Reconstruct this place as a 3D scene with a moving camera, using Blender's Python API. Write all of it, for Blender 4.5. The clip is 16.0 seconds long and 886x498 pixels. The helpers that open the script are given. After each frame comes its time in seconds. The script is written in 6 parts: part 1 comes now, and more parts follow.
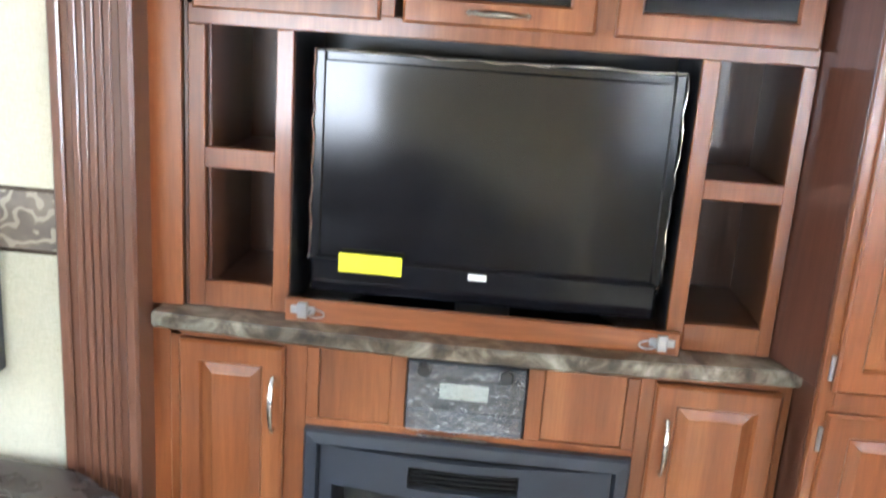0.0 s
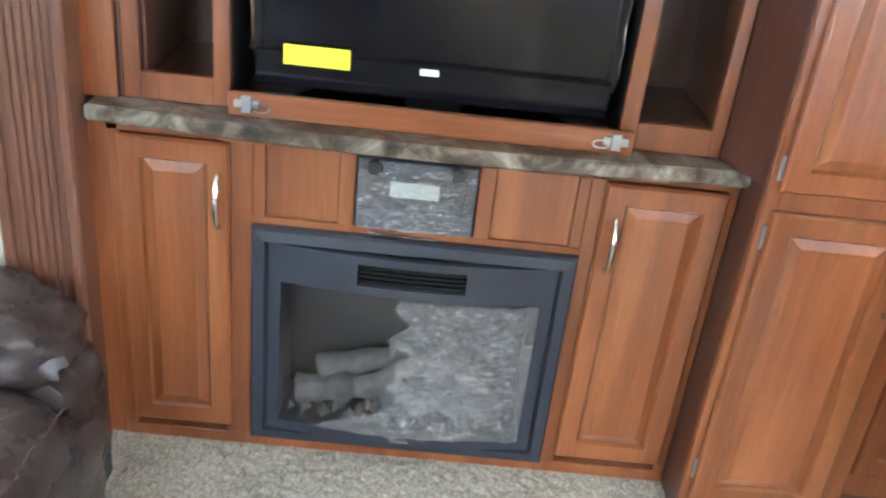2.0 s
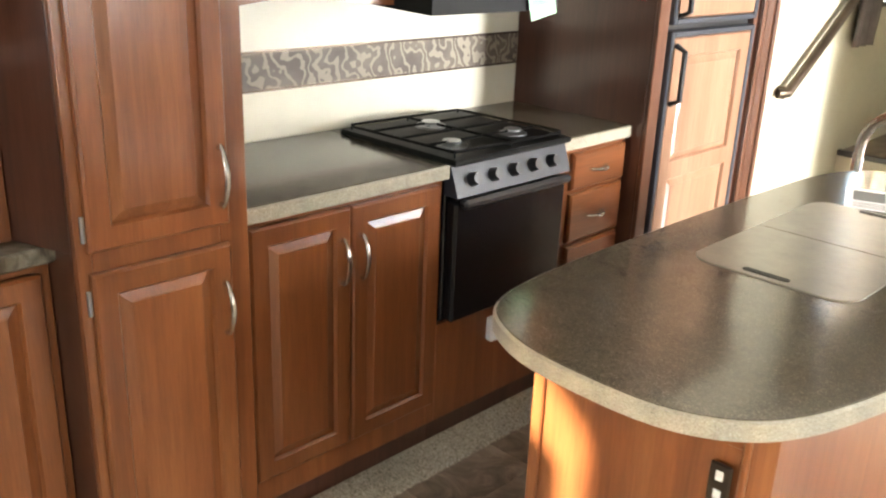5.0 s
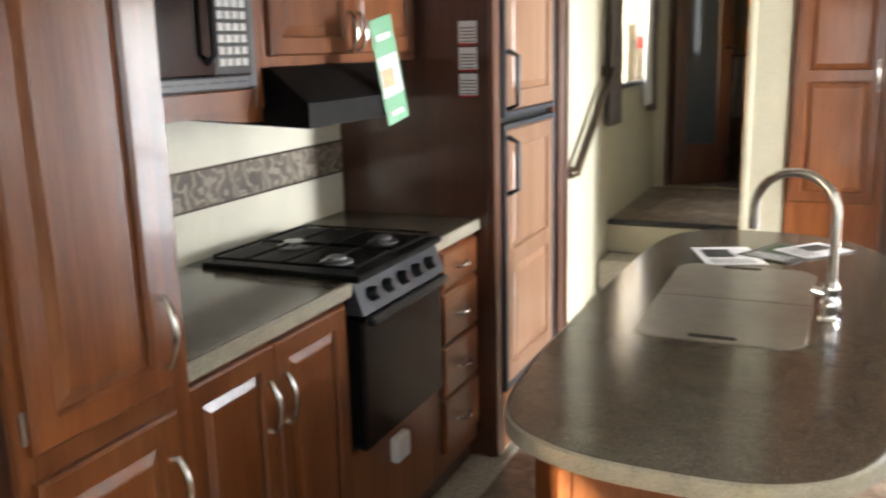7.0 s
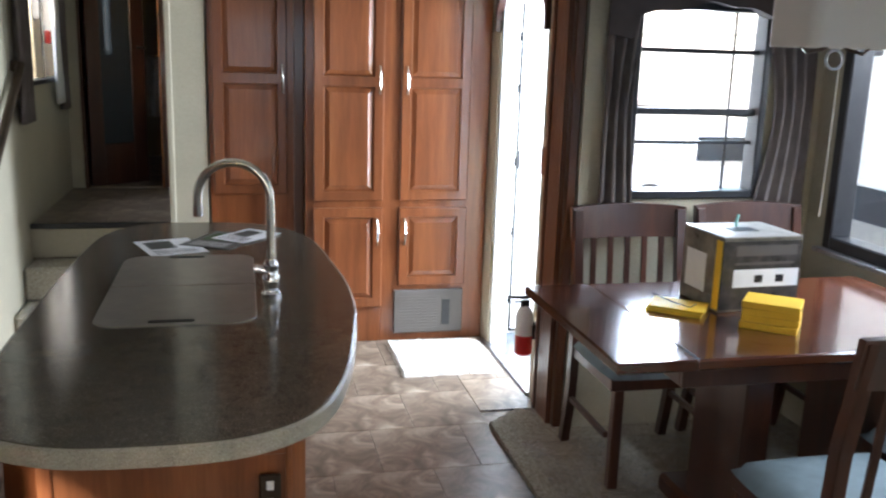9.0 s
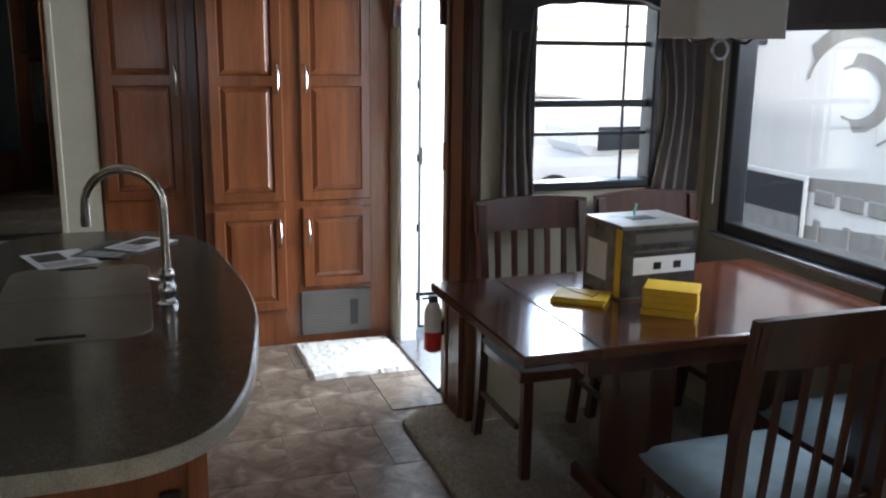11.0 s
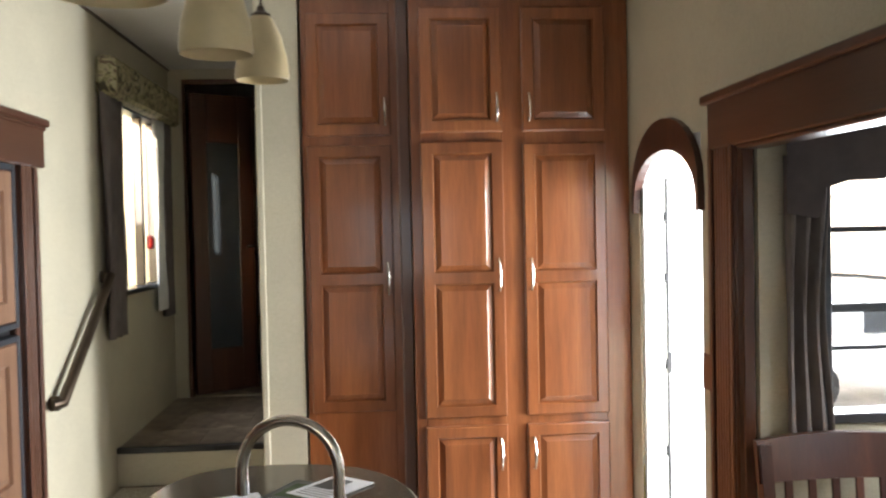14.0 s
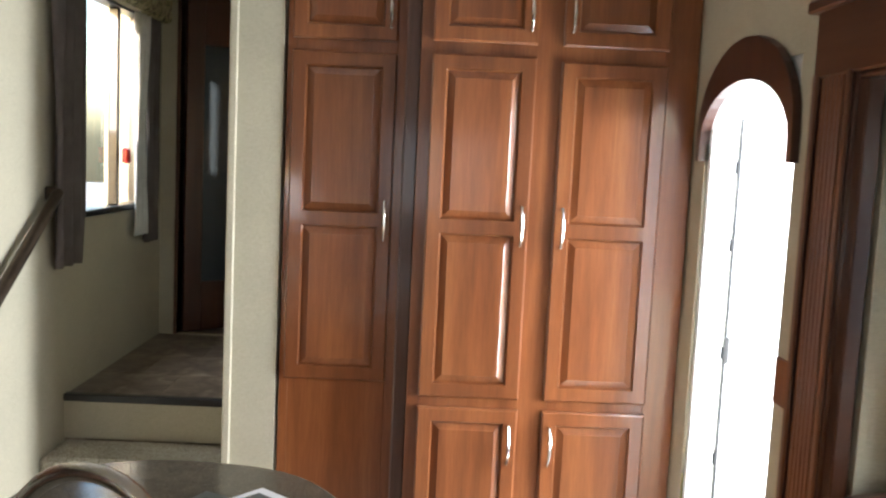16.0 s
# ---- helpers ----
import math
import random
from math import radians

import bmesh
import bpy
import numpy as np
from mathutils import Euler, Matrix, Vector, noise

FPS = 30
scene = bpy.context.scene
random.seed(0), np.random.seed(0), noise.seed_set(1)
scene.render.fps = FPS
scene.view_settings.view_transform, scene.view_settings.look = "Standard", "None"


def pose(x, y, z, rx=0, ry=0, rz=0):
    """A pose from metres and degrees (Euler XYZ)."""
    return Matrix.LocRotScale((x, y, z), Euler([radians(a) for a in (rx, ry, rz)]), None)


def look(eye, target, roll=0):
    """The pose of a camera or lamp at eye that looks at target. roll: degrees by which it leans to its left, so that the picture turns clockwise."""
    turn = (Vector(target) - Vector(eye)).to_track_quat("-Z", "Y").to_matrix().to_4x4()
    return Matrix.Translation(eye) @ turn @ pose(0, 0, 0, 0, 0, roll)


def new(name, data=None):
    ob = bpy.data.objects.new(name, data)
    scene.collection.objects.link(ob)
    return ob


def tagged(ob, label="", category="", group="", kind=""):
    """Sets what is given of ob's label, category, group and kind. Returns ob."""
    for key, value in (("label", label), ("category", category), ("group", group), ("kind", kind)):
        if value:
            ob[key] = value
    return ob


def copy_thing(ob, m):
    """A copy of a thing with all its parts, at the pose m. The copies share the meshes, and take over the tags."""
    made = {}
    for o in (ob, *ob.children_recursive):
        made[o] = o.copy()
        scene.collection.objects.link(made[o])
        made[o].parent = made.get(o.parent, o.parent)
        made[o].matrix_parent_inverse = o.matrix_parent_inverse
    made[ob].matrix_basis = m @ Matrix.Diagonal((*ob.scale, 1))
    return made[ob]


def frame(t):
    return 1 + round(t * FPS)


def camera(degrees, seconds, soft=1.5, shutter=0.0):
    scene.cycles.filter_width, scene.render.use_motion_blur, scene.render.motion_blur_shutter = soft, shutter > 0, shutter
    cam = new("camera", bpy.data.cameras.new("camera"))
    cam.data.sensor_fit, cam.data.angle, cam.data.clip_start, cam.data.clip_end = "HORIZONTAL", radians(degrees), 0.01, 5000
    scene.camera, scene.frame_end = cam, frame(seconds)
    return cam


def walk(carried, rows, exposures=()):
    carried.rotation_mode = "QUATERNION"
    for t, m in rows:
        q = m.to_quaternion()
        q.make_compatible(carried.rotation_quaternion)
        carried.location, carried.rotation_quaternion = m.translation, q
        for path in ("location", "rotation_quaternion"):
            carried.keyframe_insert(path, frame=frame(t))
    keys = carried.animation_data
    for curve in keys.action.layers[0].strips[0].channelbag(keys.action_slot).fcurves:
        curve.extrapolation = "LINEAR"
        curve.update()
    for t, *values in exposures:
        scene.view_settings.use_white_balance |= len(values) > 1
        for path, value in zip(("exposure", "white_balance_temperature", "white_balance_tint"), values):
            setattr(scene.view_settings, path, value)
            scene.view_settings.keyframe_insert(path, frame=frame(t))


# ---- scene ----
cam = camera(53.0, 16.0, soft=2.2, shutter=0.4)
PATH = [
    (0, (1.862, 0.464, 1.745), (-0.066, 0.335, 1.229), 4.0),
    (0.5, (1.838, 0.473, 1.734), (-0.036, 0.335, 1.047), 4.4),
    (1, (1.831, 0.475, 1.732), (0.004, 0.342, 0.93), 4.4),
    (1.5, (1.828, 0.477, 1.73), (0.035, 0.35, 0.854), 4.5),
    (2, (1.828, 0.429, 1.695), (0.042, 0.483, 0.797), 6.5),
    (2.5, (1.841, 0.532, 1.685), (0.043, 0.748, 0.837), 3.2),
    (3, (1.875, 0.525, 1.692), (0.147, 1.125, 0.884), 4.0),
    (3.5, (1.867, 0.529, 1.693), (0.292, 1.474, 0.903), 4.6),
    (4, (1.881, 0.524, 1.698), (0.44, 1.689, 0.944), 4.5),
    (4.2, (1.882, 0.521, 1.698), (0.486, 1.748, 0.958), 3.8),
    (6.5, (1.285, 0.297, 1.642), (0.197, 1.894, 1.125), -0.1),
    (7, (1.179, 0.252, 1.65), (0.379, 2.03, 1.203), -1.4),
    (7.5, (1.114, 0.2, 1.63), (0.678, 2.098, 1.172), 1.3),
    (8, (1.109, 0.119, 1.64), (1.011, 2.062, 1.176), 1.2),
    (8.5, (1.101, 0.135, 1.634), (1.363, 2.069, 1.201), 2.4),
    (9, (1.107, 0.126, 1.637), (1.545, 2.028, 1.2), 1.8),
    (9.5, (1.127, 0.118, 1.646), (1.699, 1.981, 1.195), 1.1),
    (9.7, (1.15, 0.116, 1.638), (1.761, 1.965, 1.183), -0.4),
    (11.8, (1.096, 0.238, 1.647), (1.711, 2.094, 1.227), 1.9),
    (12, (1.076, 0.277, 1.666), (1.629, 2.167, 1.317), 1.4),
    (12.5, (1.17, 0.357, 1.688), (1.522, 2.317, 1.505), -0.3),
    (13, (1.278, 0.5, 1.699), (1.508, 2.485, 1.625), 1.1),
    (13.5, (1.346, 0.655, 1.706), (1.499, 2.649, 1.703), 1.1),
    (14, (1.275, 0.863, 1.706), (1.423, 2.856, 1.652), -1.2),
    (14.5, (1.303, 1.111, 1.754), (1.618, 3.083, 1.64), -1.0),
    (15, (1.42, 1.317, 1.685), (1.699, 3.287, 1.481), 0.5),
    (15.5, (1.46, 1.48, 1.7), (1.622, 3.465, 1.519), 2.0),
    (16, (1.49, 1.66, 1.715), (1.528, 3.649, 1.507), 2.7),
]

EXPOSURES = [(0, 5.85, 5700, 10), (1.5, 5.8, 5500, 10), (2.2, 5.68, 5600, 9), (3.2, 5.5, 6600, 10), (4.2, 5.15, 6900, 11), (6.4, 4.6, 6700, 10), (7.5, 3.92, 6300, 10), (8.2, 3.7, 5900, 10), (8.8, 3.3, 5700, 10), (9.7, 2.42, 5600, 10), (11.8, 2.0, 5700, 10), (12.2, 2.1, 5900, 10), (13.0, 2.8, 6500, 11), (13.6, 3.3, 6500, 11), (16, 3.45, 6200, 10)]
walk(cam, [(t, look(eye, target, roll)) for t, eye, target, roll in PATH], EXPOSURES)

# ---- light ----
SUN_DIR = Vector((0.25, 0.97, -0.222)).normalized()     # the way the light travels
world = bpy.data.worlds.new("world")
scene.world = world
world.use_nodes = True
wt = world.node_tree
sky = wt.nodes.new("ShaderNodeTexSky")
sky.sky_type, sky.sun_disc = "NISHITA", False
sky.sun_elevation = math.asin(-SUN_DIR.z)
sky.sun_rotation = math.atan2(-SUN_DIR.x, -SUN_DIR.y)
sky.air_density, sky.dust_density = 1.0, 3.0
wt.links.new(sky.outputs[0], wt.nodes["Background"].inputs[0])
wt.nodes["Background"].inputs[1].default_value = 0.13
sun = new("sun", bpy.data.lights.new("sun", "SUN"))
sun.data.energy, sun.data.angle, sun.data.color = 1.1, radians(1.2), (1.0, 0.88, 0.74)
sun.matrix_world = look((0, 0, 8), Vector((0, 0, 8)) + SUN_DIR)


def window_light(name, eye, target, w, h, power, color=(0.93, 0.97, 1.0)):
    li = new(name, bpy.data.lights.new(name, "AREA"))
    li.data.shape, li.data.size, li.data.size_y, li.data.energy, li.data.color = "RECTANGLE", w, h, power, color
    li.matrix_world = look(eye, target)
    return li


# lamps in assumed windows out of view; the rear one is invented fill
window_light("fill_assumed_rear_window", (1.6, -2.55, 1.5), (1.6, 0, 1.35), 1.3, 0.9, 0.6)
window_light("daylight_recliner_window", (-0.12, -1.55, 1.14), (1.5, -0.9, 0.9), 0.9, 0.5, 2.4)
window_light("daylight_sofa_window", (3.5, -0.75, 1.3), (0, -0.6, 1.1), 1.4, 0.75, 1.2)
window_light("daylight_entry_door", (3.35, 4.5, 1.15), (0, 4.5, 1.0), 0.64, 1.7, 20)
window_light("daylight_dinette_window", (4.15, 2.35, 2.22), (2.9, 2.75, 0.85), 2.2, 0.9, 20)
window_light("daylight_dinette_end", (2.95, 4.25, 2.5), (2.95, 3.2, 0.9), 0.9, 0.8, 5)
window_light("daylight_stair_window", (-0.75, 6.1, 2.75), (0.3, 6.1, 0.8), 1.0, 0.8, 2.6)


# ---- materials ----
def shader(name, color, rough=0.5, metal=0.0, spec=0.5):
    m = bpy.data.materials.new(name)
    m.use_nodes = True
    b = m.node_tree.nodes["Principled BSDF"]
    b.inputs["Base Color"].default_value = (*color, 1)
    b.inputs["Roughness"].default_value = rough
    b.inputs["Metallic"].default_value = metal
    b.inputs["Specular IOR Level"].default_value = spec
    return m, m.node_tree, b


def coords(nt, scale=(1, 1, 1), out="Object"):
    tc, mp = nt.nodes.new("ShaderNodeTexCoord"), nt.nodes.new("ShaderNodeMapping")
    mp.inputs["Scale"].default_value = scale
    nt.links.new(tc.outputs[out], mp.inputs[0])
    return mp.outputs[0]


def noise_tex(nt, vec, scale, detail=4, rough=0.55, dist=0.0):
    n = nt.nodes.new("ShaderNodeTexNoise")
    n.inputs["Scale"].default_value, n.inputs["Detail"].default_value = scale, detail
    n.inputs["Roughness"].default_value, n.inputs["Distortion"].default_value = rough, dist
    nt.links.new(vec, n.inputs["Vector"])
    return n.outputs[0]


def ramp(nt, fac, stops):
    r = nt.nodes.new("ShaderNodeValToRGB")
    e = r.color_ramp.elements
    while len(e) < len(stops):
        e.new(0.5)
    for el, (p, c) in zip(e, stops):
        el.position, el.color = p, (*c, 1)
    nt.links.new(fac, r.inputs[0])
    return r.outputs[0]


def mix(nt, fac, a, b, mode="MIX"):
    m = nt.nodes.new("ShaderNodeMix")
    m.data_type, m.blend_type = "RGBA", mode
    for sock, v in ((m.inputs[0], fac), (m.inputs[6], a), (m.inputs[7], b)):
        if isinstance(v, (int, float)):
            sock.default_value = v
        elif isinstance(v, tuple):
            sock.default_value = (*v, 1)
        else:
            nt.links.new(v, sock)
    return m.outputs[2]


def bump(nt, b, fac, strength, dist=0.002):
    n = nt.nodes.new("ShaderNodeBump")
    n.inputs["Strength"].default_value, n.inputs["Distance"].default_value = strength, dist
    nt.links.new(fac, n.inputs["Height"])
    nt.links.new(n.outputs[0], b.inputs["Normal"])


def varied(name, color, rough, amount=0.25, scale=8, bump_scale=200, bump_strength=0.15, metal=0.0, spec=0.5):
    """A plain surface with broad unevenness and fine relief."""
    m, nt, b = shader(name, color, rough, metal, spec)
    v = coords(nt)
    big, fine = noise_tex(nt, v, scale, 5), noise_tex(nt, v, bump_scale, 3)
    lo, hi = tuple(c * (1 - amount) for c in color), tuple(min(1, c * (1 + amount)) for c in color)
    nt.links.new(ramp(nt, big, [(0.3, lo), (0.7, hi)]), b.inputs["Base Color"])
    mr = nt.nodes.new("ShaderNodeMapRange")
    mr.inputs[3].default_value, mr.inputs[4].default_value = max(0.02, rough - 0.08), min(1, rough + 0.08)
    nt.links.new(big, mr.inputs[0])
    nt.links.new(mr.outputs[0], b.inputs["Roughness"])
    bump(nt, b, fine, bump_strength)
    return m


def wood(name, dark, mid, light, along="z", rough=0.30, coat=0.38):
    """Stained cherry: long fibres along one axis, broad figure, fine pores."""
    m, nt, b = shader(name, mid, rough)
    sc = {"z": (1, 1, 0.06), "x": (0.06, 1, 1), "y": (1, 0.06, 1)}[along]
    v = coords(nt, sc)
    info = nt.nodes.new("ShaderNodeObjectInfo")
    add = nt.nodes.new("ShaderNodeVectorMath")
    add.operation = "ADD"
    cmb = nt.nodes.new("ShaderNodeCombineXYZ")
    mul = nt.nodes.new("ShaderNodeMath")
    mul.operation = "MULTIPLY"
    mul.inputs[1].default_value = 17.0
    nt.links.new(info.outputs["Random"], mul.inputs[0])
    for i in range(3):
        nt.links.new(mul.outputs[0], cmb.inputs[i])
    nt.links.new(v, add.inputs[0])
    nt.links.new(cmb.outputs[0], add.inputs[1])
    vec = add.outputs[0]
    fig = noise_tex(nt, vec, 9, 6, 0.6, 0.6)
    fib = noise_tex(nt, vec, 130, 4, 0.7)
    col = ramp(nt, fig, [(0.25, dark), (0.5, mid), (0.75, light)])
    fibc = ramp(nt, fib, [(0.35, (0.72, 0.66, 0.6)), (0.6, (1.05, 1.05, 1.05))])
    col = mix(nt, 0.55, col, fibc, "MULTIPLY")
    hsv = nt.nodes.new("ShaderNodeHueSaturation")
    mr = nt.nodes.new("ShaderNodeMapRange")
    mr.inputs[3].default_value, mr.inputs[4].default_value = 0.88, 1.14
    nt.links.new(info.outputs["Random"], mr.inputs[0])
    nt.links.new(mr.outputs[0], hsv.inputs["Value"])
    nt.links.new(col, hsv.inputs["Color"])
    nt.links.new(hsv.outputs[0], b.inputs["Base Color"])
    b.inputs["Coat Weight"].default_value, b.inputs["Coat Roughness"].default_value = coat, 0.09
    bump(nt, b, fib, 0.12, 0.001)
    return m


def granite(name, base, fleck_dark, fleck_light, rough=0.14):
    m, nt, b = shader(name, base, rough)
    v = coords(nt)
    a, c, d = noise_tex(nt, v, 320, 3, 0.7), noise_tex(nt, v, 18, 5, 0.6), noise_tex(nt, v, 140, 2)
    col = ramp(nt, a, [(0.32, fleck_dark), (0.48, base), (0.56, base), (0.7, fleck_light)])
    tint = ramp(nt, c, [(0.3, (0.82, 0.82, 0.8)), (0.7, (1.12, 1.1, 1.06))])
    nt.links.new(mix(nt, 1.0, col, tint, "MULTIPLY"), b.inputs["Base Color"])
    bump(nt, b, d, 0.04, 0.0008)
    return m


cherry = wood("cherry_upright_grain", (0.125, 0.036, 0.011), (0.215, 0.069, 0.022), (0.30, 0.110, 0.037))
cherry_h = wood("cherry_level_grain", (0.125, 0.036, 0.011), (0.215, 0.069, 0.022), (0.30, 0.110, 0.037), "x")
cherry_y = wood("cherry_deep_grain", (0.125, 0.036, 0.011), (0.215, 0.069, 0.022), (0.30, 0.110, 0.037), "y")
cherry_pale = wood("pale_cherry_insert", (0.17, 0.082, 0.045), (0.24, 0.13, 0.08), (0.31, 0.18, 0.115))
# darker cherry, for side panels, carcasses, toe kicks and the bathroom
cherry_dark = wood("cherry_dark_upright", (0.045, 0.017, 0.011), (0.08, 0.030, 0.018), (0.12, 0.048, 0.028))
cherry_trim = wood("cherry_trim_stain", (0.062, 0.024, 0.014), (0.10, 0.040, 0.022), (0.14, 0.060, 0.034))
cherry_trim_y = wood("cherry_trim_level", (0.042, 0.016, 0.010), (0.068, 0.027, 0.016), (0.10, 0.042, 0.025), "y")
table_wood = wood("dark_cherry_table", (0.035, 0.011, 0.006), (0.07, 0.022, 0.011), (0.11, 0.036, 0.017), "x", 0.15, 0.6)
chair_wood = wood("dark_cherry_chair", (0.024, 0.007, 0.004), (0.048, 0.015, 0.008), (0.078, 0.025, 0.012), "z", 0.3, 0.3)
# cherry darkened to put the shade of the cubbies into the colour
inside_shaded = wood("shaded_cabinet_inside", (0.05, 0.018, 0.01), (0.08, 0.03, 0.016), (0.11, 0.045, 0.022))
# brightened cherry: light on the bathroom jamb put into the colour
orange_wood = wood("lit_cherry_edge", (0.34, 0.12, 0.035), (0.45, 0.17, 0.05), (0.55, 0.22, 0.07))
counter = granite("greige_granite", (0.10, 0.085, 0.063), (0.048, 0.040, 0.031), (0.29, 0.26, 0.215))
def marble_laminate():
    m, nt, b = shader("brown_marble_laminate", (0.1, 0.08, 0.05), 0.3)
    v = coords(nt)
    a, c = noise_tex(nt, v, 9, 7, 0.65, 1.0), noise_tex(nt, v, 60, 4, 0.6)
    col = ramp(nt, a, [(0.36, (0.022, 0.016, 0.011)), (0.46, (0.07, 0.052, 0.034)), (0.54, (0.16, 0.135, 0.098)), (0.66, (0.30, 0.275, 0.225))])
    nt.links.new(mix(nt, 0.6, col, ramp(nt, c, [(0.35, (0.7, 0.7, 0.7)), (0.65, (1.15, 1.15, 1.15))]), "MULTIPLY"), b.inputs["Base Color"])
    return m


brown_marble = marble_laminate()
counter_edge = granite("pale_granite_edge", (0.40, 0.37, 0.30), (0.2, 0.18, 0.14), (0.6, 0.57, 0.5), 0.3)
sink_cover = granite("sink_cover_solid", (0.235, 0.215, 0.18), (0.215, 0.195, 0.165), (0.255, 0.235, 0.2), 0.28)
ceiling_mat = varied("white_vinyl_ceiling", (0.74, 0.72, 0.68), 0.6, 0.04, 3, 150, 0.1)
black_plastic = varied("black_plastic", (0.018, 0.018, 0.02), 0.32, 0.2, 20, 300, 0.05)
black_glass = varied("black_glass", (0.006, 0.006, 0.008), 0.13, 0.1, 4, 30, 0.0)
oven_glass = varied("oven_black_glass", (0.006, 0.006, 0.007), 0.2, 0.1, 4, 30, 0.0, 0.0, 0.25)
black_enamel = varied("black_enamel", (0.005, 0.005, 0.006), 0.16, 0.2, 10, 60, 0.01)
charcoal = varied("charcoal_metal", (0.024, 0.027, 0.035), 0.42, 0.12, 10, 300, 0.06)
grey_plastic = varied("grey_plastic", (0.11, 0.11, 0.12), 0.4, 0.15, 10, 200, 0.05)
vent_grey = varied("grey_vent_enamel", (0.115, 0.10, 0.088), 0.5, 0.1, 6, 200, 0.05)
nickel = varied("brushed_nickel", (0.62, 0.58, 0.52), 0.24, 0.08, 40, 500, 0.05, 1.0)
chrome = varied("chrome", (0.75, 0.75, 0.76), 0.1, 0.05, 30, 100, 0.0, 1.0)
iron = varied("black_iron", (0.004, 0.004, 0.004), 0.5, 0.2, 20, 200, 0.1, 0.0, 0.15)
steel = varied("brushed_steel", (0.42, 0.43, 0.45), 0.3, 0.08, 40, 400, 0.05, 1.0)
bronze = varied("dark_bronze", (0.07, 0.05, 0.035), 0.35, 0.2, 20, 100, 0.04, 0.8)
leather = varied("dark_brown_leather", (0.040, 0.029, 0.025), 0.28, 0.3, 10, 260, 0.5)
fabric_blue = varied("grey_blue_seat_fabric", (0.17, 0.215, 0.235), 0.75, 0.15, 14, 700, 0.4)
curtain_mat = varied("grey_brown_curtain", (0.12, 0.10, 0.092), 0.85, 0.2, 12, 500, 0.5)
sheer_mat = varied("pale_curtain", (0.62, 0.62, 0.6), 0.9, 0.1, 20, 600, 0.3)
valance_dark = varied("dark_valance_fabric", (0.060, 0.048, 0.045), 0.85, 0.2, 12, 500, 0.5)
white_plastic = varied("white_plastic", (0.75, 0.74, 0.72), 0.35, 0.05, 10, 100, 0.03)
cream_plastic = varied("cream_shade_fabric", (0.72, 0.68, 0.60), 0.8, 0.08, 30, 400, 0.3)
paper_yellow = varied("yellow_paper", (0.80, 0.50, 0.02), 0.6, 0.06, 20, 200, 0.05)
sticker_yellow = varied("yellow_sticker", (0.88, 0.80, 0.02), 0.4, 0.03, 20, 200, 0.02)
paper_white = varied("white_paper", (0.78, 0.79, 0.80), 0.5, 0.04, 20, 100, 0.05)
paper_dark = varied("dark_print", (0.05, 0.055, 0.05), 0.4, 0.4, 30, 100, 0.02)
tag_green = varied("green_tag_print", (0.015, 0.28, 0.07), 0.4, 0.1, 10, 100, 0.02)
tan_print = varied("tan_print", (0.5, 0.34, 0.15), 0.45, 0.3, 40, 100, 0.02)
red_paint = varied("red_enamel", (0.50, 0.015, 0.015), 0.3, 0.1, 10, 100, 0.02)
carton = varied("printed_carton", (0.17, 0.155, 0.12), 0.3, 0.6, 14, 60, 0.05)
carton_dark = varied("dark_carton_print", (0.05, 0.045, 0.04), 0.3, 0.6, 24, 60, 0.03)
alabaster = varied("amber_alabaster_glass", (0.70, 0.58, 0.34), 0.35, 0.12, 9, 100, 0.05)
rv_white = varied("white_fibreglass", (0.80, 0.80, 0.80), 0.3, 0.03, 2, 20, 0.02)
rv_grey = varied("grey_stripe_paint", (0.30, 0.29, 0.28), 0.3, 0.08, 2, 20, 0.02)
tyre_mat = varied("tyre_rubber", (0.02, 0.02, 0.02), 0.8, 0.2, 10, 100, 0.3)
asphalt = varied("pale_concrete_lot", (0.42, 0.405, 0.38), 0.9, 0.25, 1.2, 120, 0.6)
foliage = varied("far_foliage", (0.06, 0.09, 0.035), 0.9, 0.4, 2, 20, 0.6)
mat_fabric = varied("white_shag_mat", (0.72, 0.68, 0.60), 0.95, 0.12, 25, 500, 0.8)
stone_grey = varied("artificial_log", (0.085, 0.078, 0.072), 0.85, 0.5, 22, 160, 0.8)


def wallpaper():
    m, nt, b = shader("cream_linen_wallpaper", (0.5, 0.46, 0.34), 0.7)
    v = coords(nt)
    w1, w2, big = noise_tex(nt, coords(nt, (1, 1, 14)), 60, 3), noise_tex(nt, coords(nt, (14, 14, 1)), 60, 3), noise_tex(nt, v, 2.5, 4)
    weave = mix(nt, 0.5, w1, w2)
    col = ramp(nt, weave, [(0.35, (0.40, 0.365, 0.27)), (0.65, (0.55, 0.51, 0.39))])
    nt.links.new(mix(nt, 1.0, col, ramp(nt, big, [(0.3, (0.93, 0.93, 0.92)), (0.7, (1.06, 1.05, 1.03))]), "MULTIPLY"), b.inputs["Base Color"])
    bump(nt, b, weave, 0.15, 0.001)
    return m


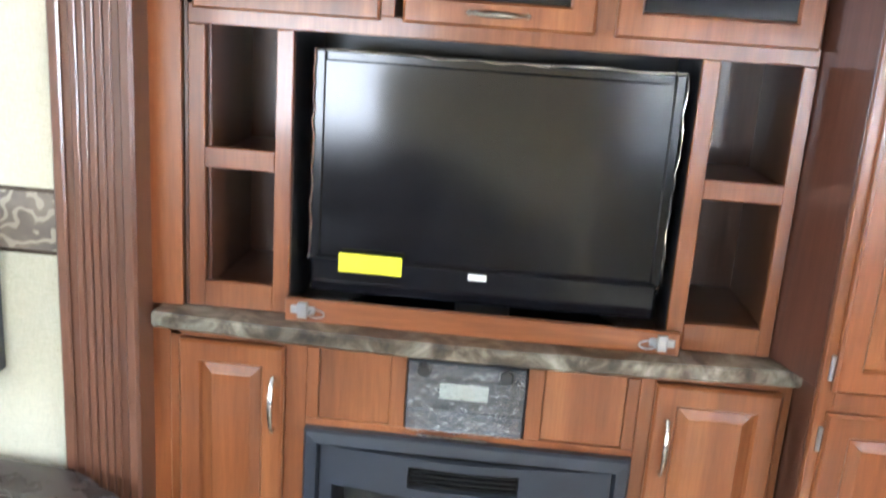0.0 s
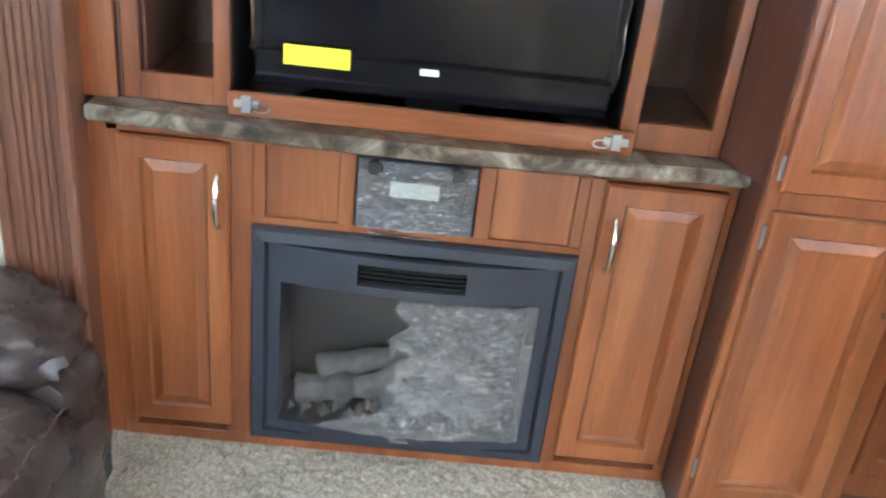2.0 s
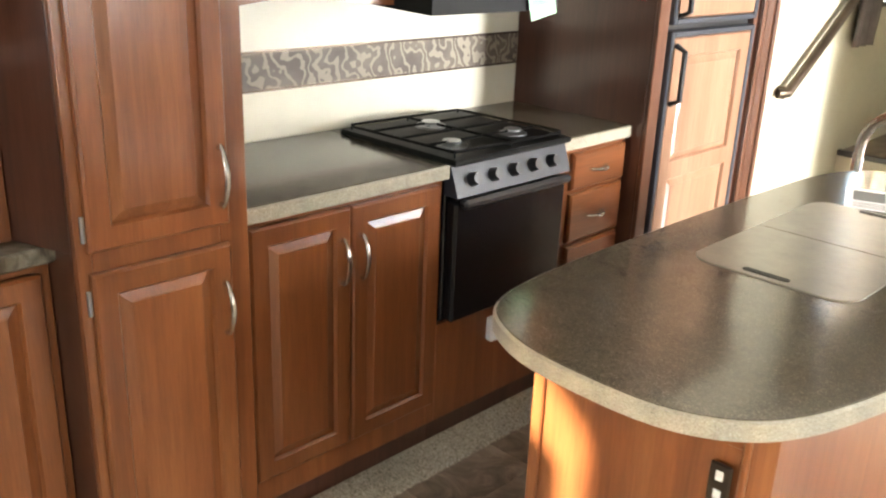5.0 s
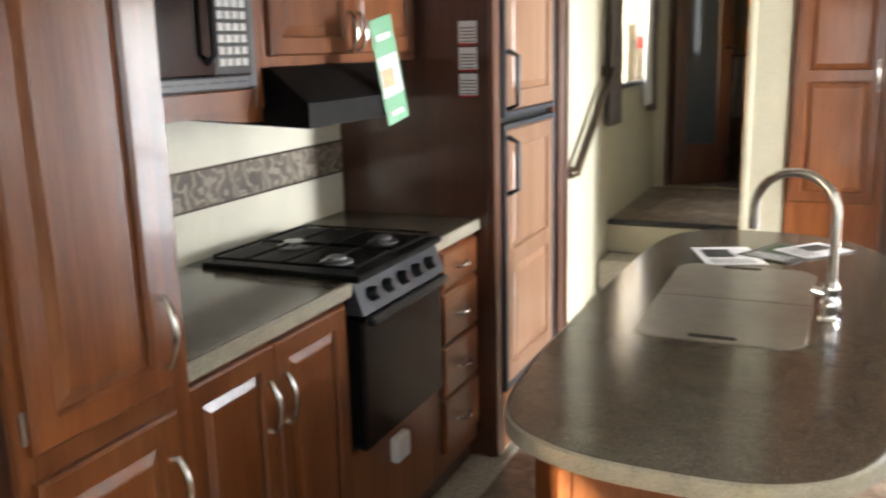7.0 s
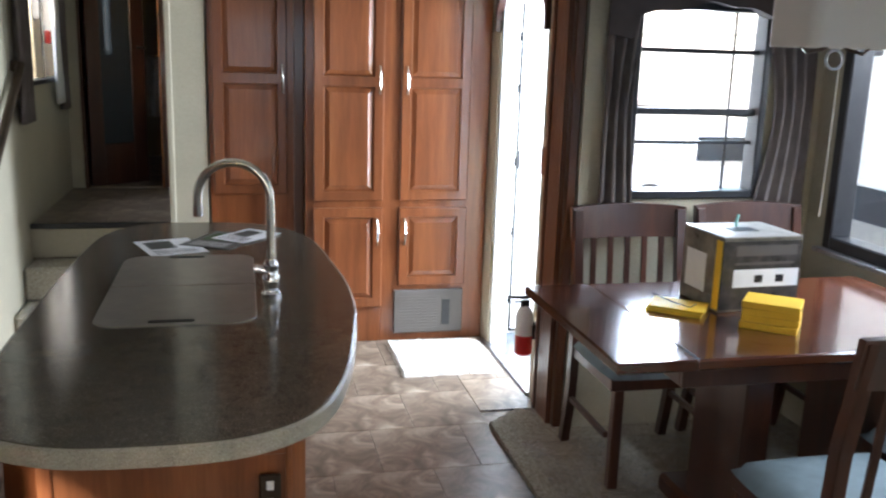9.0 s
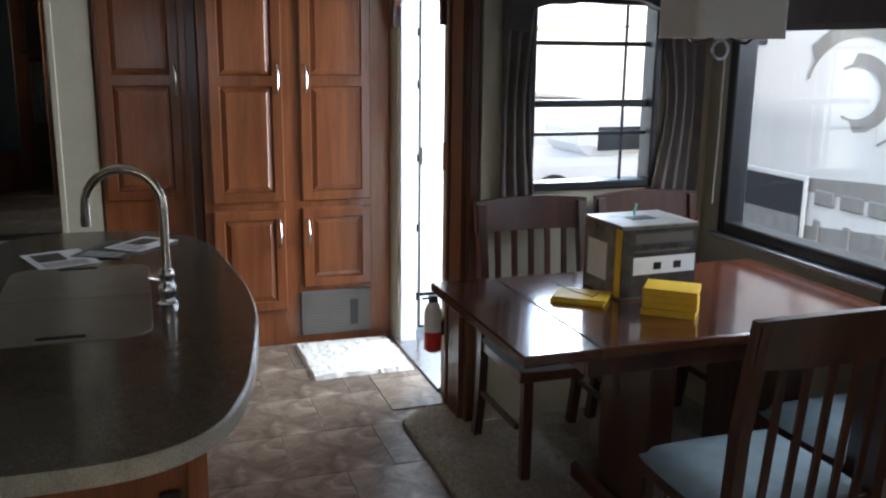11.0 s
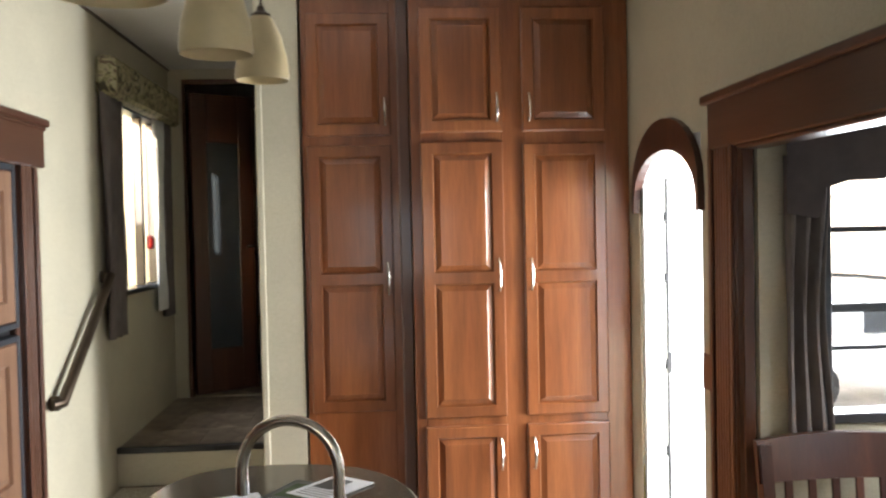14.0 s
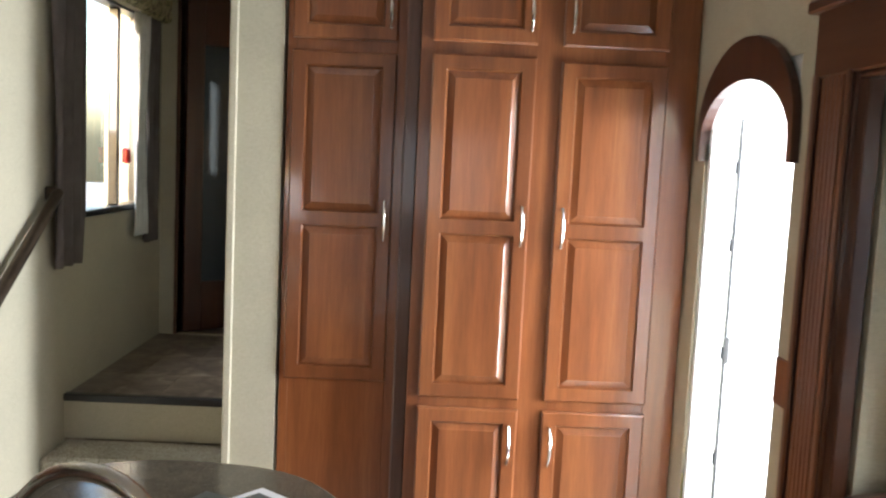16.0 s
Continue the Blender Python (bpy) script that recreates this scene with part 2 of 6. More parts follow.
def vinyl_floor():
    m, nt, b = shader("stone_look_vinyl", (0.2, 0.16, 0.12), 0.32)
    v = coords(nt)
    a, c, d = noise_tex(nt, v, 6, 8, 0.62, 1.2), noise_tex(nt, v, 2.2, 4), noise_tex(nt, v, 90, 4)
    col = ramp(nt, a, [(0.34, (0.085, 0.062, 0.044)), (0.45, (0.17, 0.13, 0.095)), (0.55, (0.28, 0.225, 0.17)), (0.68, (0.43, 0.37, 0.29))])
    info = nt.nodes.new("ShaderNodeObjectInfo")
    r = ramp(nt, info.outputs["Random"], [(0.0, (0.86, 0.84, 0.82)), (1.0, (1.1, 1.08, 1.05))])
    col = mix(nt, 1.0, col, r, "MULTIPLY")
    col = mix(nt, 1.0, col, ramp(nt, c, [(0.3, (0.85, 0.85, 0.85)), (0.7, (1.1, 1.1, 1.1))]), "MULTIPLY")
    nt.links.new(col, b.inputs["Base Color"])
    bump(nt, b, d, 0.12, 0.001)
    return m


def carpet_tex():
    m, nt, b = shader("beige_carpet", (0.5, 0.45, 0.36), 0.95, 0, 0.1)
    v = coords(nt)
    a, c, d = noise_tex(nt, v, 110, 4, 0.75), noise_tex(nt, v, 4, 5), noise_tex(nt, v, 50, 3)
    col = ramp(nt, a, [(0.36, (0.22, 0.19, 0.14)), (0.5, (0.42, 0.38, 0.30)), (0.7, (0.60, 0.55, 0.45))])
    nt.links.new(mix(nt, 1.0, col, ramp(nt, c, [(0.3, (0.88, 0.88, 0.88)), (0.7, (1.08, 1.08, 1.08))]), "MULTIPLY"), b.inputs["Base Color"])
    bump(nt, b, mix(nt, 0.5, a, d), 1.0, 0.008)
    return m


def border_band():
    """A printed scroll border: pale curling figures on brown-grey."""
    m, nt, b = shader("scroll_border_print", (0.2, 0.17, 0.14), 0.55)
    v = coords(nt)
    wv = nt.nodes.new("ShaderNodeTexWave")
    wv.wave_type, wv.rings_direction = "RINGS", "SPHERICAL"
    wv.inputs["Scale"].default_value, wv.inputs["Distortion"].default_value = 6.5, 14.0
    wv.inputs["Detail"].default_value, wv.inputs["Detail Scale"].default_value = 1.5, 2.4
    nt.links.new(v, wv.inputs["Vector"])
    big = noise_tex(nt, v, 7, 4)
    fig = ramp(nt, wv.outputs["Color"], [(0.55, (0.0, 0.0, 0.0)), (0.75, (1, 1, 1))])
    ground = ramp(nt, big, [(0.35, (0.085, 0.064, 0.048)), (0.65, (0.17, 0.132, 0.10))])
    nt.links.new(mix(nt, fig, ground, (0.29, 0.245, 0.185)), b.inputs["Base Color"])
    return m


def floral():
    m, nt, b = shader("floral_valance_print", (0.3, 0.27, 0.16), 0.85)
    v = coords(nt)
    a = noise_tex(nt, v, 14, 3, 0.5, 1.5)
    nt.links.new(ramp(nt, a, [(0.38, (0.06, 0.05, 0.03)), (0.45, (0.24, 0.22, 0.10)), (0.55, (0.42, 0.38, 0.24)), (0.62, (0.14, 0.10, 0.06))]), b.inputs["Base Color"])
    return m


def thin_clear(name, rough, relief=0.0, base=0.05, milk_glint=0.0):
    """A thin clear sheet: straight through, with a mirror gloss that grows towards grazing. Milky scatter can be added,
    with white glints painted along creases.
    """
    m, nt, b = shader(name, (1, 1, 1), rough)
    nt.nodes.remove(b)
    tr, gl, mx, lw, pw, mr = (nt.nodes.new("ShaderNode" + k) for k in ("BsdfTransparent", "BsdfGlossy", "MixShader", "LayerWeight", "Math", "MapRange"))
    lw.inputs[0].default_value, pw.operation, pw.inputs[1].default_value = 0.5, "POWER", 4.0
    mr.inputs[3].default_value, mr.inputs[4].default_value = base, 0.9
    gl.inputs["Roughness"].default_value = rough
    nt.links.new(lw.outputs["Facing"], pw.inputs[0])
    nt.links.new(pw.outputs[0], mr.inputs[0])
    nt.links.new(mr.outputs[0], mx.inputs[0])
    nt.links.new(tr.outputs[0], mx.inputs[1])
    nt.links.new(gl.outputs[0], mx.inputs[2])
    out = mx.outputs[0]
    if milk_glint:
        df, mm = nt.nodes.new("ShaderNodeBsdfDiffuse"), nt.nodes.new("ShaderNodeMixShader")
        df.inputs[0].default_value = (0.8, 0.8, 0.8, 1)
        # glints painted as narrow bands of diffuse white over the faint scatter
        glint_creases = ramp(nt, noise_tex(nt, coords(nt, (1, 1, 2.2)), 26, 7, 0.75, 1.6), [(0.46, (milk_glint * 0.3,) * 3), (0.57, (milk_glint,) * 3), (0.60, (min(1, milk_glint * 6),) * 3), (0.63, (milk_glint * 0.5,) * 3)])
        nt.links.new(glint_creases, mm.inputs[0])
        nt.links.new(out, mm.inputs[1])
        nt.links.new(df.outputs[0], mm.inputs[2])
        out = mm.outputs[0]
    nt.links.new(out, nt.nodes["Material Output"].inputs[0])
    if relief:
        n = nt.nodes.new("ShaderNodeBump")
        n.inputs["Strength"].default_value, n.inputs["Distance"].default_value = 1.0, relief
        nt.links.new(noise_tex(nt, coords(nt), 18, 5, 0.65, 1.2), n.inputs["Height"])
        nt.links.new(n.outputs[0], gl.inputs["Normal"])
        nt.links.new(n.outputs[0], lw.inputs["Normal"])
    return m


def frosted():
    m, nt, b = shader("frosted_door_glass", (0.05, 0.062, 0.072), 0.14)
    v = coords(nt, (1, 1, 30))
    bump(nt, b, noise_tex(nt, v, 6, 2), 0.3)
    return m


film_thick = thin_clear("thick_crinkled_film", 0.06, 0.09, 0.16, 0.08)
wall_mat, vinyl, carpet, band_mat, floral_mat = wallpaper(), vinyl_floor(), carpet_tex(), border_band(), floral()
clear_glass, film_m, frosted_mat = thin_clear("window_glass", 0.01), thin_clear("clear_crinkled_film", 0.06, 0.07, 0.10, 0.09), frosted()
shade_mat, shade_nt, shade_b = shader("shade_fabric", (0.70, 0.66, 0.60), 0.8)
shade_b.inputs["Transmission Weight"].default_value = 0.0
bump(shade_nt, shade_b, noise_tex(shade_nt, coords(shade_nt, (1, 1, 8)), 120, 3), 0.3)


# ---- mesh helpers ----
def part(name, bm, material, parent=None, label="", smooth=False, kind=""):
    bmesh.ops.recalc_face_normals(bm, faces=bm.faces)
    me = bpy.data.meshes.new(name)
    bm.to_mesh(me)
    bm.free()
    me.materials.append(material)
    if smooth:
        for p in me.polygons:
            p.use_smooth = True
        me.set_sharp_from_angle(angle=radians(38))
    ob = new(name, me)
    if parent is not None:
        ob.parent = parent
    return tagged(ob, label, kind=kind)


def thing(name, label, category, m=None, group=""):
    ob = new(name)
    if m is not None:
        ob.matrix_basis = m
    return tagged(ob, label, category, group)


def struct(name, bm, material, smooth=False):
    return part(name, bm, material, None, "", smooth, "structure")


def cbox(bm, x0, x1, y0, y1, z0, z1, b=0.002):
    """A box with chamfered edges."""
    lo, hi = (min(x0, x1), min(y0, y1), min(z0, z1)), (max(x0, x1), max(y0, y1), max(z0, z1))
    b = min(b, *(0.45 * (h - l) for l, h in zip(lo, hi)))
    V = {}
    for sx in (0, 1):
        for sy in (0, 1):
            for sz in (0, 1):
                s = (sx, sy, sz)
                for ax in range(3):
                    co = [(hi[i] - (0 if i == ax else b)) if s[i] else (lo[i] + (0 if i == ax else b)) for i in range(3)]
                    V[s, ax] = bm.verts.new(co)
    for ax in range(3):
        u, w = [i for i in range(3) if i != ax]
        for sa in (0, 1):
            q = []
            for su, sw in ((0, 0), (1, 0), (1, 1), (0, 1)):
                s = [0, 0, 0]
                s[ax], s[u], s[w] = sa, su, sw
                q.append(V[tuple(s), ax])
            bm.faces.new(q)
        for su in (0, 1):
            for sw in (0, 1):
                s0, s1 = [0, 0, 0], [0, 0, 0]
                s0[ax], s1[ax] = 0, 1
                s0[u] = s1[u] = su
                s0[w] = s1[w] = sw
                bm.faces.new([V[tuple(s0), u], V[tuple(s1), u], V[tuple(s1), w], V[tuple(s0), w]])
    for sx in (0, 1):
        for sy in (0, 1):
            for sz in (0, 1):
                bm.faces.new([V[(sx, sy, sz), ax] for ax in range(3)])
    return bm


def boxes(*rows, b=0.002):
    bm = bmesh.new()
    for r in rows:
        cbox(bm, *r[:6], b=r[6] if len(r) > 6 else b)
    return bm


def tube(bm, pts, r, n=10, closed_ends=True):
    """A round bar along the points; r a number or one for each point."""
    pts = [Vector(p) for p in pts]
    rs = r if isinstance(r, (list, tuple)) else [r] * len(pts)
    rings, ref = [], None
    for i, p in enumerate(pts):
        d = (pts[min(i + 1, len(pts) - 1)] - pts[max(i - 1, 0)]).normalized()
        if ref is None:
            ref = d.orthogonal().normalized()
        ref = (ref - d * ref.dot(d)).normalized()
        side = d.cross(ref)
        rings.append([bm.verts.new(p + (ref * math.cos(a) + side * math.sin(a)) * rs[i]) for a in (2 * math.pi * k / n for k in range(n))])
    for a, c in zip(rings, rings[1:]):
        for k in range(n):
            bm.faces.new([a[k], a[(k + 1) % n], c[(k + 1) % n], c[k]])
    if closed_ends:
        bm.faces.new(rings[0][::-1])
        bm.faces.new(rings[-1])
    return bm


def lathe(bm, profile, cx=0, cy=0, n=24, flat=False):
    """Turns (radius, z) pairs about the upright axis."""
    rings = [[bm.verts.new((cx + r * math.cos(2 * math.pi * k / n), cy + r * math.sin(2 * math.pi * k / n), z)) for k in range(n)] for r, z in profile]
    for a, c in zip(rings, rings[1:]):
        for k in range(n):
            bm.faces.new([a[k], a[(k + 1) % n], c[(k + 1) % n], c[k]])
    if not flat:
        bm.faces.new(rings[0][::-1])
        bm.faces.new(rings[-1])
    return bm


def slab(bm, outline, z0, z1, b=0.004):
    """A plate of any outline with eased top and bottom edges."""
    pts = [Vector((*p, 0)) for p in outline]
    n = len(pts)
    cen = sum(pts, Vector()) / n

    def inset(d):
        out = []
        for i, p in enumerate(pts):
            e = (pts[(i + 1) % n] - pts[i - 1]).normalized()
            nrm = Vector((e.y, -e.x, 0))
            if nrm.dot(cen - p) < 0:
                nrm = -nrm
            out.append(p + nrm * d)
        return out
    rings = [[bm.verts.new((p.x, p.y, z)) for p in inset(d)] for d, z in ((b, z0), (0, z0 + b), (0, z1 - b), (b, z1))]
    for a, c in zip(rings, rings[1:]):
        for k in range(n):
            bm.faces.new([a[k], a[(k + 1) % n], c[(k + 1) % n], c[k]])
    bm.faces.new(rings[0][::-1])
    bm.faces.new(rings[-1])
    return bm


def smooth_outline(pts, steps=6):
    out, n = [], len(pts)
    for i in range(n):
        p0, p1, p2, p3 = (Vector(pts[(i + k) % n]) for k in (-1, 0, 1, 2))
        for s in range(steps):
            t = s / steps
            q = 0.5 * ((2 * p1) + (p2 - p0) * t + (2 * p0 - 5 * p1 + 4 * p2 - p3) * t * t + (3 * p1 - p0 - 3 * p2 + p3) * t ** 3)
            out.append((q.x, q.y))
    return out


def rect_steps(bm, x0, x1, z0, z1, profile, cap=True):
    """Nested rectangles on a front that faces -y: (inset, y) pairs from outside in."""
    rings = []
    for d, y in profile:
        rings.append([bm.verts.new(c) for c in ((x0 + d, y, z0 + d), (x1 - d, y, z0 + d), (x1 - d, y, z1 - d), (x0 + d, y, z1 - d))])
    for a, c in zip(rings, rings[1:]):
        for k in range(4):
            bm.faces.new([a[k], a[(k + 1) % 4], c[(k + 1) % 4], c[k]])
    if cap:
        bm.faces.new(rings[-1])
    return rings


def arch_pull(parent, x, z, length=0.13, upright=True, label="brushed nickel arched pull handle"):
    """A bowed handle on a front that faces -y."""
    bm = bmesh.new()
    pts, rs = [], []
    for k in range(13):
        s = k / 12
        u = (s - 0.5) * length
        out = 0.006 + 0.026 * math.sin(math.pi * s) ** 0.7
        pts.append((0, -0.02 - out, u) if upright else (u, -0.02 - out, 0))
        rs.append(0.0042 + 0.0035 * math.sin(math.pi * s))
    tube(bm, pts, rs, 8)
    for s in (-0.46, 0.46):
        u = s * length
        a, c = ((0, -0.018, u), (0, -0.032, u)) if upright else ((u, -0.018, 0), (u, -0.032, 0))
        tube(bm, [a, c], [0.008, 0.006], 8)
    h = part("handle", bm, nickel, parent, label, True)
    h.location = (x, 0, z)
    return h


def raised_door(parent, x0, x1, z0, z1, splits=(), handle=None, stile=0.052, mat=None, glass=False, name="door", label="", hl=0.13, pull_upright=True):
    """A raised-panel door on a front that faces -y, its back at y 0, 20 mm thick. splits: heights of the middle rails."""
    mat = mat or cherry
    bm = bmesh.new()
    cells = [0, *[s - z0 for s in splits], z1 - z0]
    w, h = x1 - x0, z1 - z0
    # edge
    rings = rect_steps(bm, 0, w, 0, h, [(0, 0), (0, -0.014), (0.006, -0.020)], False)
    inner = rings[-1]
    rows = [inner[0:2]]
    e = 0.006
    for i in range(len(cells) - 1):
        a = e if i == 0 else cells[i]
        c = h - e if i == len(cells) - 2 else cells[i + 1]
        o = [bm.verts.new(p) for p in ((e, -0.020, a), (w - e, -0.020, a), (w - e, -0.020, c), (e, -0.020, c))]
        lo = stile - e if i == 0 else stile / 2
        hi = stile - e if i == len(cells) - 2 else stile / 2
        px0, px1, pz0, pz1 = stile, w - stile, a + lo, c - hi
        g = [bm.verts.new(p) for p in ((px0, -0.020, pz0), (px1, -0.020, pz0), (px1, -0.020, pz1), (px0, -0.020, pz1))]
        g2 = [bm.verts.new(p) for p in ((px0 + 0.006, -0.010, pz0 + 0.006), (px1 - 0.006, -0.010, pz0 + 0.006), (px1 - 0.006, -0.010, pz1 - 0.006), (px0 + 0.006, -0.010, pz1 - 0.006))]
        for k in range(4):
            bm.faces.new([o[k], o[(k + 1) % 4], g[(k + 1) % 4], g[k]])
            bm.faces.new([g[k], g[(k + 1) % 4], g2[(k + 1) % 4], g2[k]])
    bmesh.ops.remove_doubles(bm, verts=bm.verts, dist=1e-5)
    d = part(name, bm, mat, parent, label)
    d.location = (x0, 0, z0)
    for i in range(len(cells) - 1):
        a = e if i == 0 else cells[i]
        c = h - e if i == len(cells) - 2 else cells[i + 1]
        lo = stile - e if i == 0 else stile / 2
        hi = stile - e if i == len(cells) - 2 else stile / 2
        bm = bmesh.new()
        q = (stile + 0.004, w - stile - 0.004, a + lo + 0.004, c - hi - 0.004)
        if glass:
            rect_steps(bm, *q, [(0, -0.004), (0, -0.009)])
            part("pane", bm, black_glass, d, "dark glossy glass pane")
        else:
            rect_steps(bm, *q, [(0, -0.002), (0, -0.0075), (0.006, -0.0085), (0.026, -0.0165), (0.029, -0.0185)])
            part("panel", bm, mat, d)
    if handle:
        arch_pull(d, handle[0] - x0, handle[1] - z0, hl, pull_upright)
    return d


def drape(name, x0, x1, z0, z1, waves, depth, material, parent=None, label="", y=0.0, taper=None):
    """A gathered cloth that hangs on a wall facing -y."""
    bm = bmesh.new()
    nx, nz = waves * 8, 14
    grid = []
    for j in range(nz + 1):
        v = j / nz
        row = []
        for i in range(nx + 1):
            u = i / nx
            xx = x0 + (x1 - x0) * u
            if taper:
                xx = x0 + (x1 - x0) * u * (1 - taper * math.sin(math.pi * v) ** 2)
            yy = y - depth * (0.5 + 0.5 * math.sin(u * waves * 2 * math.pi + 0.6 * math.sin(v * 5))) - 0.01
            row.append(bm.verts.new((xx, yy, z0 + (z1 - z0) * v)))
        grid.append(row)
    for a, c in zip(grid, grid[1:]):
        for k in range(nx):
            bm.faces.new([a[k], a[k + 1], c[k + 1], c[k]])
    ob = part(name, bm, material, parent, label, True)
    mod = ob.modifiers.new("thick", "SOLIDIFY")
    mod.thickness = 0.004
    return ob


def wall_with_holes(name, axis, at, thick, u0, u1, z0, z1, holes, material):
    """A wall on the plane x = at or y = at, thick towards the positive side, cut by (u0, u1, z0, z1) holes."""
    us = sorted({u0, u1, *[h[0] for h in holes], *[h[1] for h in holes]})
    zs = sorted({z0, z1, *[h[2] for h in holes], *[h[3] for h in holes]})
    bm = bmesh.new()
    for a, c in zip(us, us[1:]):
        run = None
        for d, e in list(zip(zs, zs[1:])) + [(None, None)]:
            solid = d is not None and not any(h[0] <= (a + c) / 2 <= h[1] and h[2] <= (d + e) / 2 <= h[3] for h in holes)
            if solid:
                run = (run[0], e) if run else (d, e)
            elif run:
                if axis == "x":
                    cbox(bm, at, at + thick, a, c, *run, b=0)
                else:
                    cbox(bm, a, c, at, at + thick, *run, b=0)
                run = None
    return struct(name, bm, material)


def frame_x(x0, x1, u0, u1, z0, z1, w):
    return [(x0, x1, u0, u0 + w, z0, z1), (x0, x1, u1 - w, u1, z0, z1), (x0, x1, u0 + w, u1 - w, z0, z0 + w), (x0, x1, u0 + w, u1 - w, z1 - w, z1)]


def frame_y(y0, y1, u0, u1, z0, z1, w):
    return [(u0, u0 + w, y0, y1, z0, z1), (u1 - w, u1, y0, y1, z0, z1), (u0 + w, u1 - w, y0, y1, z0, z0 + w), (u0 + w, u1 - w, y0, y1, z1 - w, z1)]


# ---- the setting ----
WALL_L, WALL_R, BACK, CEIL = -0.09, 2.46, -2.6, 2.78
SLIDE_X, DIN_X = -0.67, 3.56      # outer walls of the two slide-outs

bm = bmesh.new()
cbox(bm, WALL_L, WALL_R + 0.1, 4.98, 7.0, -0.16, -0.012, 0)
cbox(bm, 0.03, WALL_R + 0.06, 1.72, 4.98, -0.16, -0.004, 0)
struct("subfloor", bm, vinyl)
struct("floor_carpet", boxes((SLIDE_X, DIN_X, BACK, 1.72, -0.1, 0.006), b=0.003), carpet)
struct("floor_carpet_kitchen_slide", boxes((SLIDE_X, 0.03, 1.721, 4.36, -0.1, 0.012), b=0.006), carpet)
bm = slab(bmesh.new(), [(2.17, 1.721), (DIN_X, 1.721), (DIN_X, 3.58), (2.47, 3.58), (2.40, 3.78), (2.34, 3.84), (2.17, 3.70)], -0.1, 0.022, 0.008)
struct("floor_carpet_dinette_slide", bm, carpet)
struct("ceiling", boxes((WALL_L - 0.02, WALL_R + 0.1, BACK, 6.96, CEIL, CEIL + 0.05), b=0), ceiling_mat)
struct("ceiling_kitchen_slide", boxes((SLIDE_X, WALL_L - 0.01, -0.42, 4.3, 2.14, 2.19), b=0), ceiling_mat)
struct("ceiling_dinette_slide", boxes((WALL_R + 0.02, DIN_X, 1.0, 3.6, 2.06, 2.10), b=0), ceiling_mat)



def shag(name, x0, x1, y0, y1, z, step, rise):
    """Carpet pile: a fine uneven sheet with ragged tufts."""
    rs = np.random.RandomState(7)
    nx, ny = max(2, int((x1 - x0) / step)), int((y1 - y0) / step)
    X, Y = np.meshgrid(np.linspace(x0, x1, nx + 1), np.linspace(y0, y1, ny + 1))
    X = X + rs.uniform(-0.35, 0.35, X.shape) * step
    Y = Y + rs.uniform(-0.35, 0.35, X.shape) * step
    Z = z + rs.uniform(0, rise, X.shape)
    Z[:, -1] -= rise
    Z[-1, :] -= rise
    idx = np.arange(X.size).reshape(X.shape)
    faces = np.stack([idx[:-1, :-1], idx[:-1, 1:], idx[1:, 1:], idx[1:, :-1]], -1).reshape(-1, 4)
    me = bpy.data.meshes.new(name)
    me.from_pydata(np.stack([X, Y, Z], -1).reshape(-1, 3).tolist(), [], faces.tolist())
    me.materials.append(carpet)
    for p in me.polygons:
        p.use_smooth = True
    return tagged(new(name, me), kind="structure")


shag("floor_carpet_pile_kitchen", -0.10, 0.045, 1.70, 4.36, 0.010, 0.008, 0.012)
shag("floor_carpet_pile_living", -0.19, 1.0, -0.3, 1.735, 0.006, 0.009, 0.012)
shag("floor_carpet_pile_dinette", 2.165, 2.60, 1.73, 3.68, 0.018, 0.010, 0.010)
# left main wall: ahead of the slide with the stair window, above it, and behind it
wall_with_holes("wall_stairs", "x", WALL_L - 0.08, 0.08, 4.27, 7.05, -0.1, CEIL, [(5.72, 6.55, 1.38, 2.38)], wall_mat)
wall_with_holes("wall_above_slide", "x", WALL_L - 0.08, 0.08, -0.45, 4.27, 2.10, CEIL, [], wall_mat)
wall_with_holes("wall_behind_recliner", "x", WALL_L - 0.08, 0.08, BACK, -0.45, -0.1, CEIL, [(-2.05, -1.05, 0.86, 1.56)], wall_mat)
wall_with_holes("wall_slide_back", "x", SLIDE_X - 0.05, 0.05, -0.5, 4.35, -0.1, 2.15, [], wall_mat)
wall_with_holes("wall_slide_end", "y", 4.30, 0.05, SLIDE_X, WALL_L - 0.08, -0.1, 2.15, [], wall_mat)
# right main wall: the entry door, then the header over the dinette slide
wall_with_holes("wall_entry", "x", WALL_R, 0.07, 3.63, 7.0, -0.1, CEIL, [(4.03, 4.80, 0.0, 2.03)], wall_mat)
wall_with_holes("wall_above_dinette", "x", WALL_R, 0.07, 0.95, 3.63, 2.0, CEIL, [], wall_mat)
wall_with_holes("wall_sofa_side", "x", WALL_R + 1.05, 0.07, BACK, 0.98, -0.1, CEIL, [(-1.35, -0.45, 0.9, 1.78)], wall_mat)
wall_with_holes("wall_dinette_return", "y", 0.95, 0.03, WALL_R, WALL_R + 1.05, -0.1, CEIL, [], wall_mat)
struct("ceiling_sofa_slide", boxes((WALL_R + 0.1, WALL_R + 1.1, BACK, 0.98, CEIL, CEIL + 0.04), b=0), ceiling_mat)
# the rear opening is invented, out of view, to let fill light in
wall_with_holes("wall_rear", "y", BACK - 0.07, 0.07, WALL_L - 0.08, 3.6, -0.1, CEIL, [(0.9, 2.3, 1.0, 2.0)], wall_mat)
